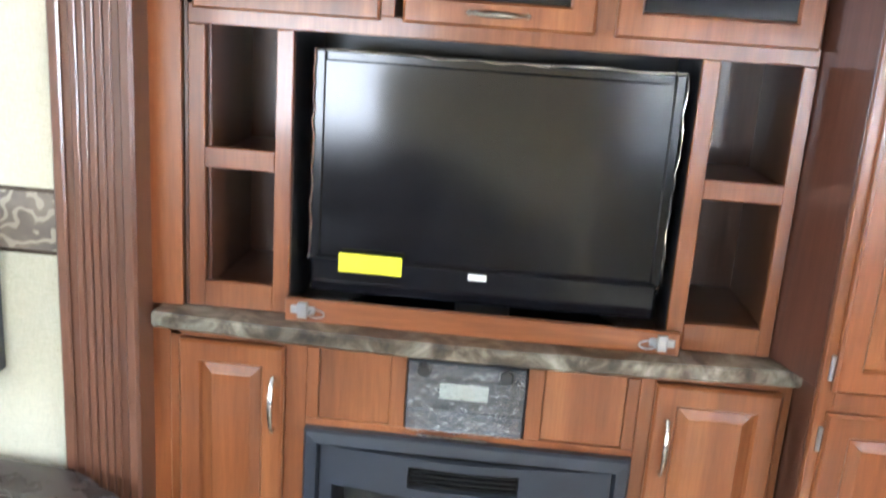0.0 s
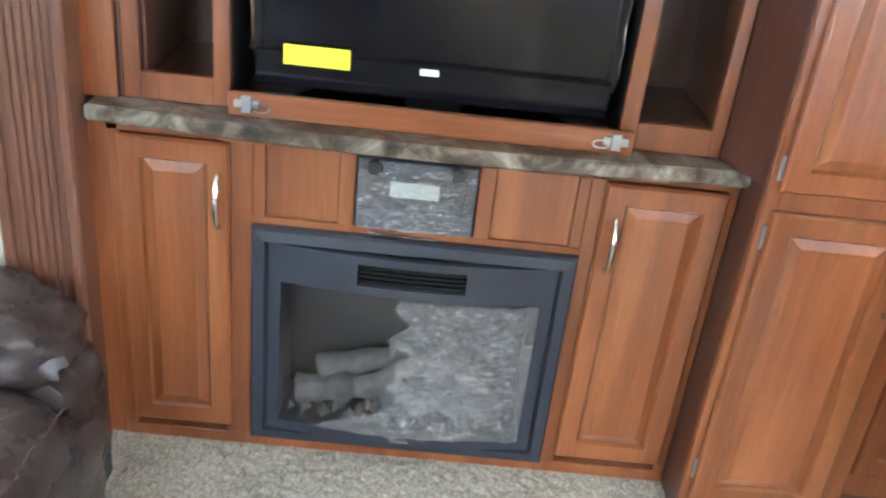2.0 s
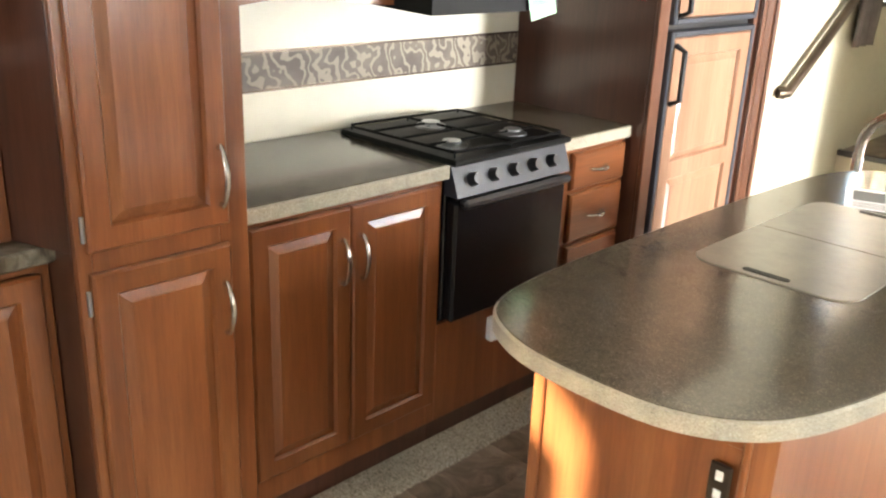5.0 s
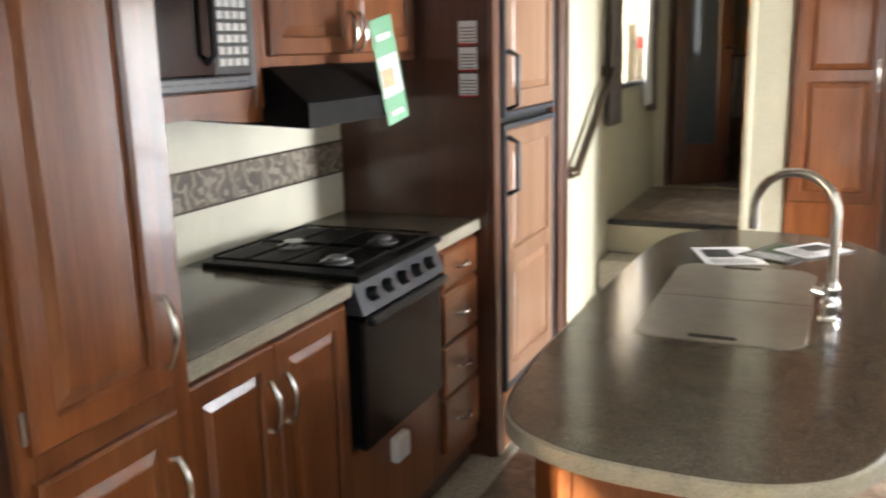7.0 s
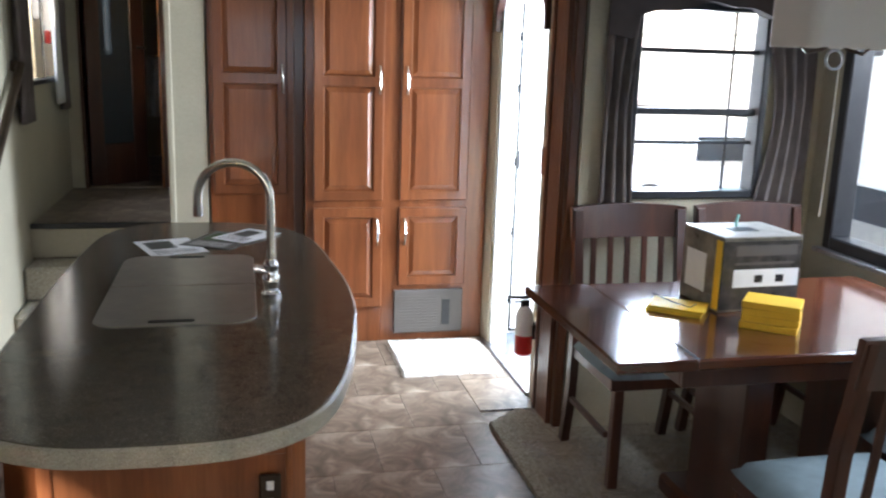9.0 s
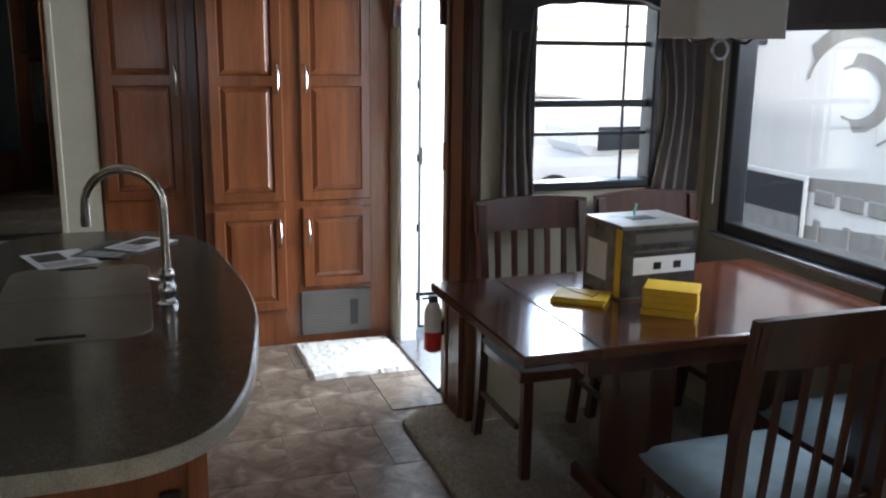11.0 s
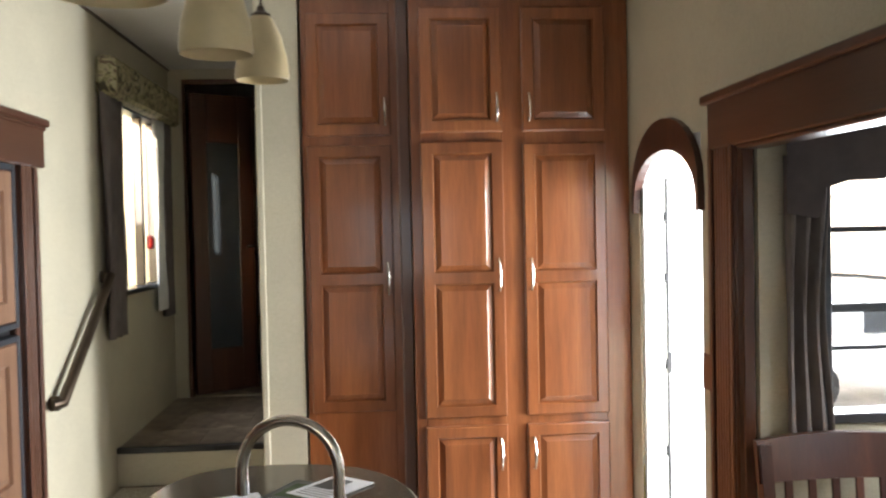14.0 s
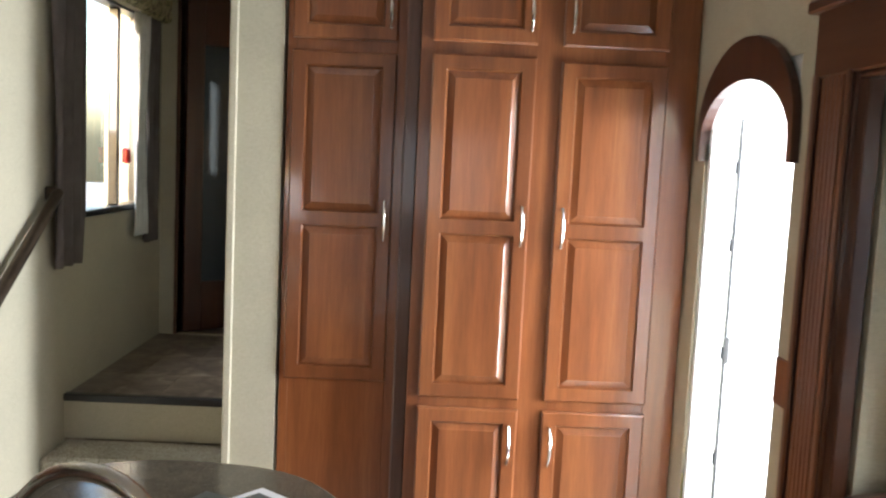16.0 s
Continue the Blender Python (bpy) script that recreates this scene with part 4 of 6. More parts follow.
rows = [(-0.30, -0.26, F, F + .02, 0.993, 1.679), (-0.09, -0.05, F, F + .02, 0.993, 1.679), (0.878, 0.918, F, F + .02, 0.993, 1.679), (1.098, 1.128, F, F + .02, 0.993, 1.679),
        (-0.26, -0.09, F, F + .02, 0.993, 1.06), (0.918, 1.098, F, F + .02, 0.993, 1.06), (-0.26, -0.09, F, F + .02, 1.345, 1.395), (0.918, 1.098, F, F + .02, 1.365, 1.412),
        (-0.30, 1.128, F, F + .02, 1.68, 1.725), (-0.30, 1.128, F, F + .02, 2.06, 2.13), (0.14, 0.18, F, F + .02, 1.725, 2.06), (0.625, 0.68, F, F + .02, 1.725, 2.06)]
part("upper_face_frame", local_boxes(*rows), cherry, ent)
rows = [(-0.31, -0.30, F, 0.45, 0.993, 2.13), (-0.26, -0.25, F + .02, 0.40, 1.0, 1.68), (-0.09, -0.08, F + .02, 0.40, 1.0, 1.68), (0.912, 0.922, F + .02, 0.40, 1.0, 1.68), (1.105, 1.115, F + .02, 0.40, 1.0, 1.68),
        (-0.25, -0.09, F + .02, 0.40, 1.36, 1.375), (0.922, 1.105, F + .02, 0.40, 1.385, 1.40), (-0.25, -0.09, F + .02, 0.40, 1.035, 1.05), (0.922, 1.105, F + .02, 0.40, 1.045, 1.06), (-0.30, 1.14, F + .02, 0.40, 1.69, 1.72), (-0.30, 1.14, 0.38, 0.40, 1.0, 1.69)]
# cubby boards take the cherry with shade in its colour
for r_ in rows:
    part("carcass_board", local_boxes(r_), inside_shaded, ent)
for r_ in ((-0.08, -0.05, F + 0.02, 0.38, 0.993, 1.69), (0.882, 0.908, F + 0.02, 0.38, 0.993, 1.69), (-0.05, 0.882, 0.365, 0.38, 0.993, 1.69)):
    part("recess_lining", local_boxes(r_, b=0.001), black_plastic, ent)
for a, c, hx in ((-0.285, 0.148, 0.09), (0.20, 0.63, 0.415), (0.675, 1.12, 0.74)):
    fg = Matrix.Identity(4)
    dd = raised_door(ent, a, c, 1.715, 2.07, handle=(hx, 1.745) if hx > 0.3 and hx < 0.6 else None , glass=True, hl=0.14, pull_upright=False)
    dd.location.y = F
bd = tagged(part("television_board", local_boxes((-0.045, 0.905, F - 0.05, F - 0.03, 0.993, 1.05), b=0.003), cherry_h), "cherry board fastened with latches below the television", "board")
bd.matrix_basis = L
for x in (0.0, 0.862):
    la = part("latch", local_boxes((x - 0.03, x + 0.03, F - 0.056, F - 0.05, 1.015, 1.035), (x - 0.012, x + 0.012, F - 0.062, F - 0.05, 1.005, 1.045), b=0.002), steel, bd, "zinc toggle latch")
    bm = bmesh.new()
    tube(bm, [(x + (0.035 + 0.02 * math.cos(a)) * (1 if x < 0.4 else -1), F - 0.062, 1.02 + 0.01 * math.sin(a)) for a in (k * math.pi / 6 for k in range(13))], 0.0018, 6)
    part("wire_loop", bm, steel, la, "", True)

tv = thing("television", "black flat television in clear film with a yellow sticker", "television", L)
part("housing", local_boxes((-0.012, 0.86, 0.10, 0.14, 1.11, 1.64), b=0.008), black_plastic, tv)
part("bezel", boxes(*frame_y(0.088, 0.10, -0.012, 0.86, 1.11, 1.64, 0.026), b=0.004), black_enamel, tv)
part("screen", local_boxes((0.014, 0.834, 0.094, 0.10, 1.136, 1.614), b=0), black_glass, tv)
part("stand", slab(bmesh.new(), [(0.10, 0.0 + 0.06), (0.75, 0.06), (0.78, 0.12), (0.70, 0.25), (0.15, 0.25), (0.07, 0.12)], 0.993, 1.008, 0.004), black_enamel, tv)
part("neck", local_boxes((0.36, 0.50, 0.11, 0.15, 1.0, 1.12), b=0.006), black_plastic, tv)
part("speaker_bar", local_boxes((-0.005, 0.85, 0.072, 0.10, 1.045, 1.135), b=0.006), black_glass, tv, "glossy black lower bar")
part("yellow_sticker", local_boxes((0.066, 0.224, 0.0690, 0.0715, 1.102, 1.15), b=0), sticker_yellow, tv)
part("maker_plate", local_boxes((0.39, 0.435, 0.0700, 0.0718, 1.108, 1.124), b=0), white_plastic, tv)
bm = bmesh.new()
rf = random.Random(2)
for (xa, za), (xb, zb) in (((-0.012, 1.64), (0.86, 1.64)), ((0.86, 1.64), (0.86, 1.13)), ((0.86, 1.13), (-0.012, 1.13)), ((-0.012, 1.13), (-0.012, 1.64))):
    pts = []
    for k in range(19):
        u = k / 18
        pts.append((xa + (xb - xa) * u + rf.uniform(-0.004, 0.004), 0.082 + rf.uniform(-0.004, 0.004), za + (zb - za) * u + rf.uniform(-0.004, 0.004)))
    tube(bm, pts, [rf.uniform(0.0008, 0.003) for _ in pts], 6)
# film is clear; thin chrome tubes are added to draw its edge glints
part("film_edge_glints", bm, chrome, tv, "chrome threads that stand in for glints on the clear film edge", True)

rad = thing("stereo", "grey in-wall stereo with small display and two knobs", "stereo", L)
part("faceplate", local_boxes((0.262, 0.558, -0.012, 0.02, 0.735, 0.925), b=0.004), black_plastic, rad)
part("lower_panel", local_boxes((0.266, 0.554, -0.019, -0.012, 0.738, 0.795), b=0.003), charcoal, rad, "grey lower control panel")
part("upper_panel", local_boxes((0.266, 0.554, -0.019, -0.012, 0.885, 0.922), b=0.003), charcoal, rad)
part("display", local_boxes((0.345, 0.465, -0.016, -0.011, 0.825, 0.865), b=0.001), varied("pale_display", (0.34, 0.36, 0.31), 0.3, 0.05), rad)
for x in (0.305, 0.505):
    part("knob", tube(bmesh.new(), [(x, -0.018, 0.902), (x, -0.038, 0.902)], [0.018, 0.016], 20), black_plastic, rad, "", True)
rr = random.Random(5)
for z in (0.757, 0.775, 0.815, 0.845, 0.872):
    for k in range(12):
        x = 0.275 + k * 0.023
        if 0.335 < x < 0.47 and 0.81 < z < 0.87:
            continue
        part("button", local_boxes((x, x + 0.014, -0.0225, -0.018 if z > 0.8 and z < 0.88 else -0.019, z - 0.0035, z + 0.0035), b=0.001), black_plastic, rad) if z < 0.8 else part("button", local_boxes((x, x + 0.014, -0.016, -0.012, z - 0.0035, z + 0.0035), b=0.001), charcoal, rad)

bm = bmesh.new()
g = []
for j in range(31):
    row = []
    for i in range(47):
        x, z = 0.268 + 0.284 * i / 46, 0.742 + 0.178 * j / 30
        row.append(bm.verts.new((x, -0.027 - abs(noise.noise(Vector((x * 22, 3.0, z * 26)))) * 0.012 - abs(noise.noise(Vector((x * 60, 8.0, z * 66)))) * 0.006, z)))
    g.append(row)
for a, c in zip(g, g[1:]):
    for k in range(46):
        bm.faces.new([a[k], a[k + 1], c[k + 1], c[k]])
part("protective_film", bm, film_m, rad, "crinkled clear protective film", True).visible_shadow = False

# electric fireplace
fp = thing("electric_fireplace", "charcoal electric fireplace with bowed glass and artificial logs", "fireplace", L)
x0, x1, z0, z1 = 0.012, 0.828, 0.06, 0.712
bm = bmesh.new()
rect_steps(bm, x0, x1, z0, z1, [(0, 0.0), (0, -0.022), (0.006, -0.03), (0.034, -0.034), (0.04, -0.012)], False)
part("outer_frame", bm, charcoal, fp)
def bowed(bm, xa, xb, za, zb, bulge, y, thick, n=20):
    fr = []
    for k in range(n + 1):
        u = k / n
        x = xa + (xb - xa) * u
        s = (x - x0) / (x1 - x0)
        yy = y - bulge * math.sin(math.pi * s)
        fr.append([bm.verts.new(c) for c in ((x, yy, za), (x, yy, zb), (x, yy + thick, zb), (x, yy + thick, za))])
    for a, c in zip(fr, fr[1:]):
        for k in range(4):
            bm.faces.new([a[k], a[(k + 1) % 4], c[(k + 1) % 4], c[k]])
    bm.faces.new(fr[0]), bm.faces.new(fr[-1][::-1])
    return bm
for q in ((x0 + 0.042, x0 + 0.075, 0.10, 0.672), (x1 - 0.075, x1 - 0.042, 0.10, 0.672), (x0 + 0.075, x1 - 0.075, 0.10, 0.13), (x0 + 0.075, x0 + 0.27, 0.565, 0.672), (x1 - 0.27, x1 - 0.075, 0.565, 0.672), (x0 + 0.27, x1 - 0.27, 0.565, 0.59), (x0 + 0.27, x1 - 0.27, 0.65, 0.672)):
    part("front_bar", bowed(bmesh.new(), *q, 0.045, -0.012, 0.02), charcoal, fp, "", True)
part("heater_outlet", bowed(bmesh.new(), x0 + 0.27, x1 - 0.27, 0.59, 0.65, 0.03, -0.006, 0.01), iron, fp, "dark slotted heater outlet")
for k in range(4):
    part("outlet_slat", bowed(bmesh.new(), x0 + 0.272, x1 - 0.272, 0.597 + k * 0.013, 0.601 + k * 0.013, 0.036, -0.008, 0.010), black_enamel, fp)
part("maker_plate", bowed(bmesh.new(), 0.40, 0.45, 0.112, 0.12, 0.046, -0.0135, 0.002, 4), nickel, fp)
part("firebox", local_boxes((x0 + 0.06, x1 - 0.06, 0.20, 0.22, 0.10, 0.60), (x0 + 0.06, x0 + 0.07, 0.0, 0.20, 0.10, 0.60), (x1 - 0.07, x1 - 0.06, 0.0, 0.20, 0.10, 0.60), (x0 + 0.06, x1 - 0.06, 0.0, 0.20, 0.09, 0.10)), black_plastic, fp)
rl = random.Random(11)
for k, (xa, za, xb, zb, r, y) in enumerate(((0.12, 0.15, 0.40, 0.19, 0.04, 0.10), (0.36, 0.16, 0.70, 0.15, 0.045, 0.09), (0.18, 0.22, 0.46, 0.27, 0.036, 0.13), (0.38, 0.30, 0.66, 0.20, 0.038, 0.12), (0.30, 0.20, 0.52, 0.34, 0.03, 0.06))):
    pts, rs = [], []
    for j in range(11):
        u = j / 10
        pts.append((xa + (xb - xa) * u, y + rl.uniform(-0.006, 0.006), za + (zb - za) * u + rl.uniform(-0.006, 0.006)))
        rs.append(r * rl.uniform(0.8, 1.12))
    part("log", tube(bmesh.new(), pts, rs, 10), stone_grey, fp, "grey artificial log", True)
bm = bmesh.new()
for k in range(70):
    c = Vector((rl.uniform(0.10, 0.74), rl.uniform(0.02, 0.12), rl.uniform(0.105, 0.14)))
    r = rl.uniform(0.012, 0.026)
    q = [bm.verts.new(c + Vector((r * a, r * b2, r * c2))) for a, b2, c2 in ((1, 0.2, -0.6), (-0.9, 0.5, -0.6), (0, -1, -0.6), (0.1, 0.1, 1))]
    for f in ((0, 1, 2), (0, 1, 3), (0, 2, 3), (1, 2, 3)):
        bm.faces.new([q[i] for i in f])
part("embers", bm, stone_grey, fp, "bed of grey artificial embers", kind="stuff")
bm = bowed(bmesh.new(), x0 + 0.074, x1 - 0.074, 0.128, 0.567, 0.045, -0.008, 0.003)
gl = part("glass", bm, clear_glass, fp, "bowed clear glass")
gl.visible_shadow = False
bm = bmesh.new()
NX, NZ = 70, 64
g = []
for j in range(NZ + 1):
    row = []
    for i in range(NX + 1):
        left = 0.40 + 0.05 * noise.noise(Vector((j * 0.14, 2.0, 7.0))) - 0.22 * max(0, 1 - j / 16)
        x = left + (x1 - 0.078 - left) * i / NX
        z = 0.132 + 0.43 * j / NZ
        s = (x - x0) / (x1 - x0)
        cr = noise.noise(Vector((x * 9, 1.3, z * 22))) * 0.010 + noise.noise(Vector((x * 30, 5.0, z * 48))) * 0.007
        row.append(bm.verts.new((x, -0.014 - 0.045 * math.sin(math.pi * s) - 1.5 * abs(cr), z)))
    g.append(row)
for a, c in zip(g, g[1:]):
    for k in range(NX):
        bm.faces.new([a[k], a[k + 1], c[k + 1], c[k]])
fl = part("protective_film", bm, film_thick, fp, "crinkled clear protective film", True)
fl.visible_shadow = False
bm = bmesh.new()
tube(bm, [(0.30, -0.03, 0.728), (0.33, -0.045, 0.735), (0.40, -0.045, 0.736), (0.47, -0.04, 0.732)], [0.007, 0.004, 0.003, 0.003], 7)
part("power_tag", bm, chrome, fp, "shiny loop of loose wire", True)

# ---- tall cabinet ----
T = pose(0.0, 0, 0, 0, 0, 90)
tall = thing("tall_cabinet", "tall cherry cabinet with two raised-panel doors beside the television", "cabinet", pose(-0.02, 0, 0, 0, 0, 90))
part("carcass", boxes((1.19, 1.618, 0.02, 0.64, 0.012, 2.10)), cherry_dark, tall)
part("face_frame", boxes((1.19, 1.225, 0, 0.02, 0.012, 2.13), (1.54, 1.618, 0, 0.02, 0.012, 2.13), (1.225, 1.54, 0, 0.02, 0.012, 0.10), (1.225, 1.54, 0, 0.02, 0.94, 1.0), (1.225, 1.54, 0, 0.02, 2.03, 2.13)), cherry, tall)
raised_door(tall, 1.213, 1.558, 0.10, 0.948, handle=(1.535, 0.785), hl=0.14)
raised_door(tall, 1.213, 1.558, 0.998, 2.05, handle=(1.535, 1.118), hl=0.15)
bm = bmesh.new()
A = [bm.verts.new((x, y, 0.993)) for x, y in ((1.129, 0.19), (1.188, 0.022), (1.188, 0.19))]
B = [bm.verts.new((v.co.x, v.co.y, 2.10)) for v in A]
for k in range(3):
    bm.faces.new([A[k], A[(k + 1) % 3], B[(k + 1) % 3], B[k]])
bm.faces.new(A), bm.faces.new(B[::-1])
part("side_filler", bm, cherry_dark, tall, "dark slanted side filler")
for z in (0.20, 0.88, 1.05):
    part("hinge", boxes((1.203, 1.213, -0.008, 0.0, z - 0.03, z + 0.03), b=0.002), steel, tall)

# ---- kitchen run ----
K = pose(-0.085, 0, 0, 0, 0, 90)
base = thing("kitchen_base_cabinet", "cherry kitchen base cabinet with a pair of raised-panel doors", "cabinet", K)
part("carcass", boxes((1.625, 2.36, 0.02, 0.56, 0.10, 0.955)), cherry_dark, base)
part("face_frame", boxes((1.625, 1.65, 0, 0.02, 0.10, 0.96), (2.32, 2.36, 0, 0.02, 0.10, 0.96), (1.65, 2.32, 0, 0.02, 0.94, 0.96), (1.65, 2.32, 0, 0.02, 0.10, 0.19)), cherry, base)
raised_door(base, 1.652, 1.984, 0.185, 0.94, handle=(1.952, 0.785), hl=0.14)
raised_door(base, 1.992, 2.338, 0.185, 0.94, handle=(2.022, 0.785), hl=0.14)
part("toe_kick", boxes((1.625, 2.36, 0.03, 0.05, 0.012, 0.10), b=0.001), cherry_dark, base)
dr = thing("drawer_cabinet", "cherry cabinet with four drawers beside the oven", "cabinet", K)
part("carcass", boxes((2.945, 3.355, 0.02, 0.56, 0.10, 0.955)), cherry_dark, dr)
part("face_frame", boxes((2.945, 3.355, 0, 0.02, 0.10, 0.96)), cherry, dr)
for z0_, z1_ in ((0.80, 0.938), (0.598, 0.785), (0.395, 0.583), (0.175, 0.38)):
    bm = bmesh.new()
    rect_steps(bm, 0, 0.325, 0, z1_ - z0_, [(0, 0), (0, -0.012), (0.008, -0.020)])
    w_ = part("drawer", bm, cherry_h, dr)
    w_.location = (3.012, 0, z0_)
    arch_pull(w_, 0.15, (z1_ - z0_) / 2, 0.10, False)
part("toe_kick", boxes((2.945, 3.355, 0.03, 0.05, 0.012, 0.10), b=0.001), cherry_dark, dr)
lo = thing("oven_base_panel", "cherry panel below the oven with a small white box", "panel", K)
part("panel_board", boxes((2.362, 2.943, 0.0, 0.02, 0.10, 0.46)), cherry, lo)
part("carcass", boxes((2.362, 2.943, 0.02, 0.5, 0.10, 0.46)), cherry_dark, lo)
part("toe_kick", boxes((2.362, 2.943, 0.03, 0.05, 0.012, 0.10), b=0.001), cherry_dark, lo)
part("detector_box", boxes((2.60, 2.69, -0.035, 0.0, 0.33, 0.42), b=0.008), white_plastic, lo, "small white plastic box")
for y0, y1 in ((1.622, 2.368), (2.938, 3.358)):
    tagged(part("kitchen_worktop", boxes((-0.655, -0.068, y0, y1, 0.962, 1.002), b=0.004), counter), "greige speckled solid-surface worktop beside the stove", "worktop", "kitchen worktops")
    struct("worktop_edge", boxes((-0.0685, -0.058, y0, y1, 0.957, 1.0), b=0.004), counter_edge)
tagged(part("kitchen_worktop", boxes((-0.655, -0.585, 2.3685, 2.9375, 0.962, 1.002), b=0.004), counter), "greige strip of worktop behind the stove", "worktop", "kitchen worktops")

ov = thing("gas_range", "black gas range with three burners and dark glass oven door", "stove", K)
part("body", boxes((2.375, 2.93, 0.0, 0.49, 0.465, 0.985), b=0.004), black_enamel, ov)
part("oven_door", boxes((2.375, 2.93, -0.05, -0.001, 0.475, 0.885), b=0.01), oven_glass, ov, "dark glass oven door")
part("door_handle", boxes((2.385, 2.92, -0.085, -0.05, 0.865, 0.895), b=0.01), black_plastic, ov)
bm = bmesh.new()
q = [(-0.06, 0.90), (0.0, 0.90), (0.0, 0.995), (-0.025, 0.995)]
A = [bm.verts.new((2.37, y, z)) for y, z in q]
B = [bm.verts.new((2.935, y, z)) for y, z in q]
for k in range(4):
    bm.faces.new([A[k], A[(k + 1) % 4], B[(k + 1) % 4], B[k]])
bm.faces.new(A), bm.faces.new(B[::-1])
part("control_panel", bm, charcoal, ov, "grey metal control panel")
for k in range(5):
    x = 2.45 + k * 0.098
    part("knob", tube(bmesh.new(), [(x, -0.04, 0.945), (x, -0.052, 0.950), (x, -0.07, 0.956)], [0.024, 0.022, 0.018], 18), black_plastic, ov, "", True)
part("cooktop", slab(bmesh.new(), [(2.365, -0.05), (2.94, -0.05), (2.94, 0.50), (2.365, 0.50)], 0.998, 1.018, 0.006), iron, ov)
for x, y, r in ((2.50, 0.10, 0.05), (2.80, 0.10, 0.05), (2.65, 0.35, 0.055)):
    bn = part("burner", lathe(bmesh.new(), [(0.02, 1.016), (r, 1.018), (r, 1.024), (r * 0.6, 1.03), (r * 0.6, 1.038), (0.01, 1.04)], x, y), steel, ov, "bright metal burner", True)
bm = bmesh.new()
for a, c in (((2.39, -0.02), (2.39, 0.47)), ((2.91, -0.02), (2.91, 0.47)), ((2.65, -0.02), (2.65, 0.47))):
    tube(bm, [(*a, 1.036), (*c, 1.030)], 0.005, 6)
for y in (-0.02, 0.10, 0.22, 0.35, 0.47):
    tube(bm, [(2.39, y, 1.036), (2.91, y, 1.030)], 0.005, 6)
for x in (2.39, 2.65, 2.91):
    for y in (-0.02, 0.47):
        tube(bm, [(x, y, 1.016), (x, y, 1.032)], 0.003, 6)
part("grate", bm, iron, ov, "black wire pan grate", True)

# backsplash, border
bs = struct("backsplash", boxes((-0.668, -0.660, 1.62, 3.36, 1.0, 1.56), b=0.001), varied("cream_backsplash_board", (0.70, 0.66, 0.54), 0.45, 0.06, 5, 80, 0.1))
part("scroll_border", boxes((-0.660, -0.657, 1.622, 3.358, 1.165, 1.285), b=0), band_mat, bs)
part("border_rule", boxes((-0.6575, -0.655, 1.622, 3.358, 1.160, 1.168), (-0.6575, -0.655, 1.622, 3.358, 1.283, 1.291), b=0), bronze, bs)
wb = struct("wall_border_recliner", boxes((WALL_L, WALL_L + 0.003, -1.04, -0.58, 1.13, 1.28), b=0), band_mat)
part("border_rule", boxes((WALL_L + 0.003, WALL_L + 0.005, -1.04, -0.58, 1.125, 1.135), (WALL_L + 0.003, WALL_L + 0.005, -1.04, -0.58, 1.275, 1.285), b=0), bronze, wb)

# upper kitchen
U = pose(-0.32, 0, 0, 0, 0, 90)
mc = thing("microwave_cabinet", "cherry wall cabinet that holds the microwave above a scalloped valance", "cabinet", U)
part("carcass", boxes((1.622, 2.375, 0.02, 0.33, 1.50, 2.10)), cherry_dark, mc)
part("face_frame", boxes((1.622, 1.66, 0, 0.02, 1.49, 2.13), (2.335, 2.375, 0, 0.02, 1.49, 2.13), (1.66, 2.335, 0, 0.02, 1.49, 1.545), (1.66, 2.335, 0, 0.02, 1.88, 2.13)), cherry, mc)
bm = bmesh.new()
lo_, hi_ = [], []
for k in range(25):
    u = k / 24
    x = 1.64 + u * 0.72
    z = 1.452 + 0.03 * math.sin(math.pi * u) ** 2
    lo_.append([bm.verts.new((x, y, z)) for y in (0.0, 0.015)])
    hi_.append([bm.verts.new((x, y, 1.492)) for y in (0.0, 0.015)])
for k in range(24):
    for P, Q in ((0, 0), (1, 1)):
        bm.faces.new([lo_[k][P], lo_[k + 1][P], hi_[k + 1][P], hi_[k][P]])
    bm.faces.new([lo_[k][0], lo_[k + 1][0], lo_[k + 1][1], lo_[k][1]])
part("scalloped_valance", bm, cherry, mc)
mw = thing("microwave", "stainless and black built-in microwave with a white keypad", "microwave", U)
part("trim_frame", boxes(*frame_y(-0.014, 0.0, 1.665, 2.33, 1.55, 1.875, 0.035), b=0.004), grey_plastic, mw)
part("vent_slot", boxes(*[(1.70 + k * 0.06, 1.745 + k * 0.06, -0.0155, -0.0135, 1.566, 1.571) for k in range(10)], b=0), black_plastic, mw)
part("door", boxes((1.70, 2.13, -0.03, 0.0, 1.587, 1.84), b=0.004), black_glass, mw)
part("handle", tube(bmesh.new(), [(2.10, -0.028, 1.62), (2.10, -0.055, 1.64), (2.10, -0.055, 1.80), (2.10, -0.028, 1.82)], 0.009, 8), black_plastic, mw, "", True)
part("control_panel", boxes((2.135, 2.295, -0.025, 0.0, 1.587, 1.84), b=0.003), black_plastic, mw)
for r_ in range(6):
    for c_ in range(4):
        part("key", boxes((2.155 + c_ * 0.032, 2.179 + c_ * 0.032, -0.0275, -0.0245, 1.61 + r_ * 0.03, 1.63 + r_ * 0.03), b=0.001), white_plastic, mw)
oc = thing("overhead_cabinet", "cherry wall cabinet over the range hood with two small doors", "cabinet", U)
part("carcass", boxes((2.377, 3.36, 0.02, 0.33, 1.60, 2.10)), cherry_dark, oc)
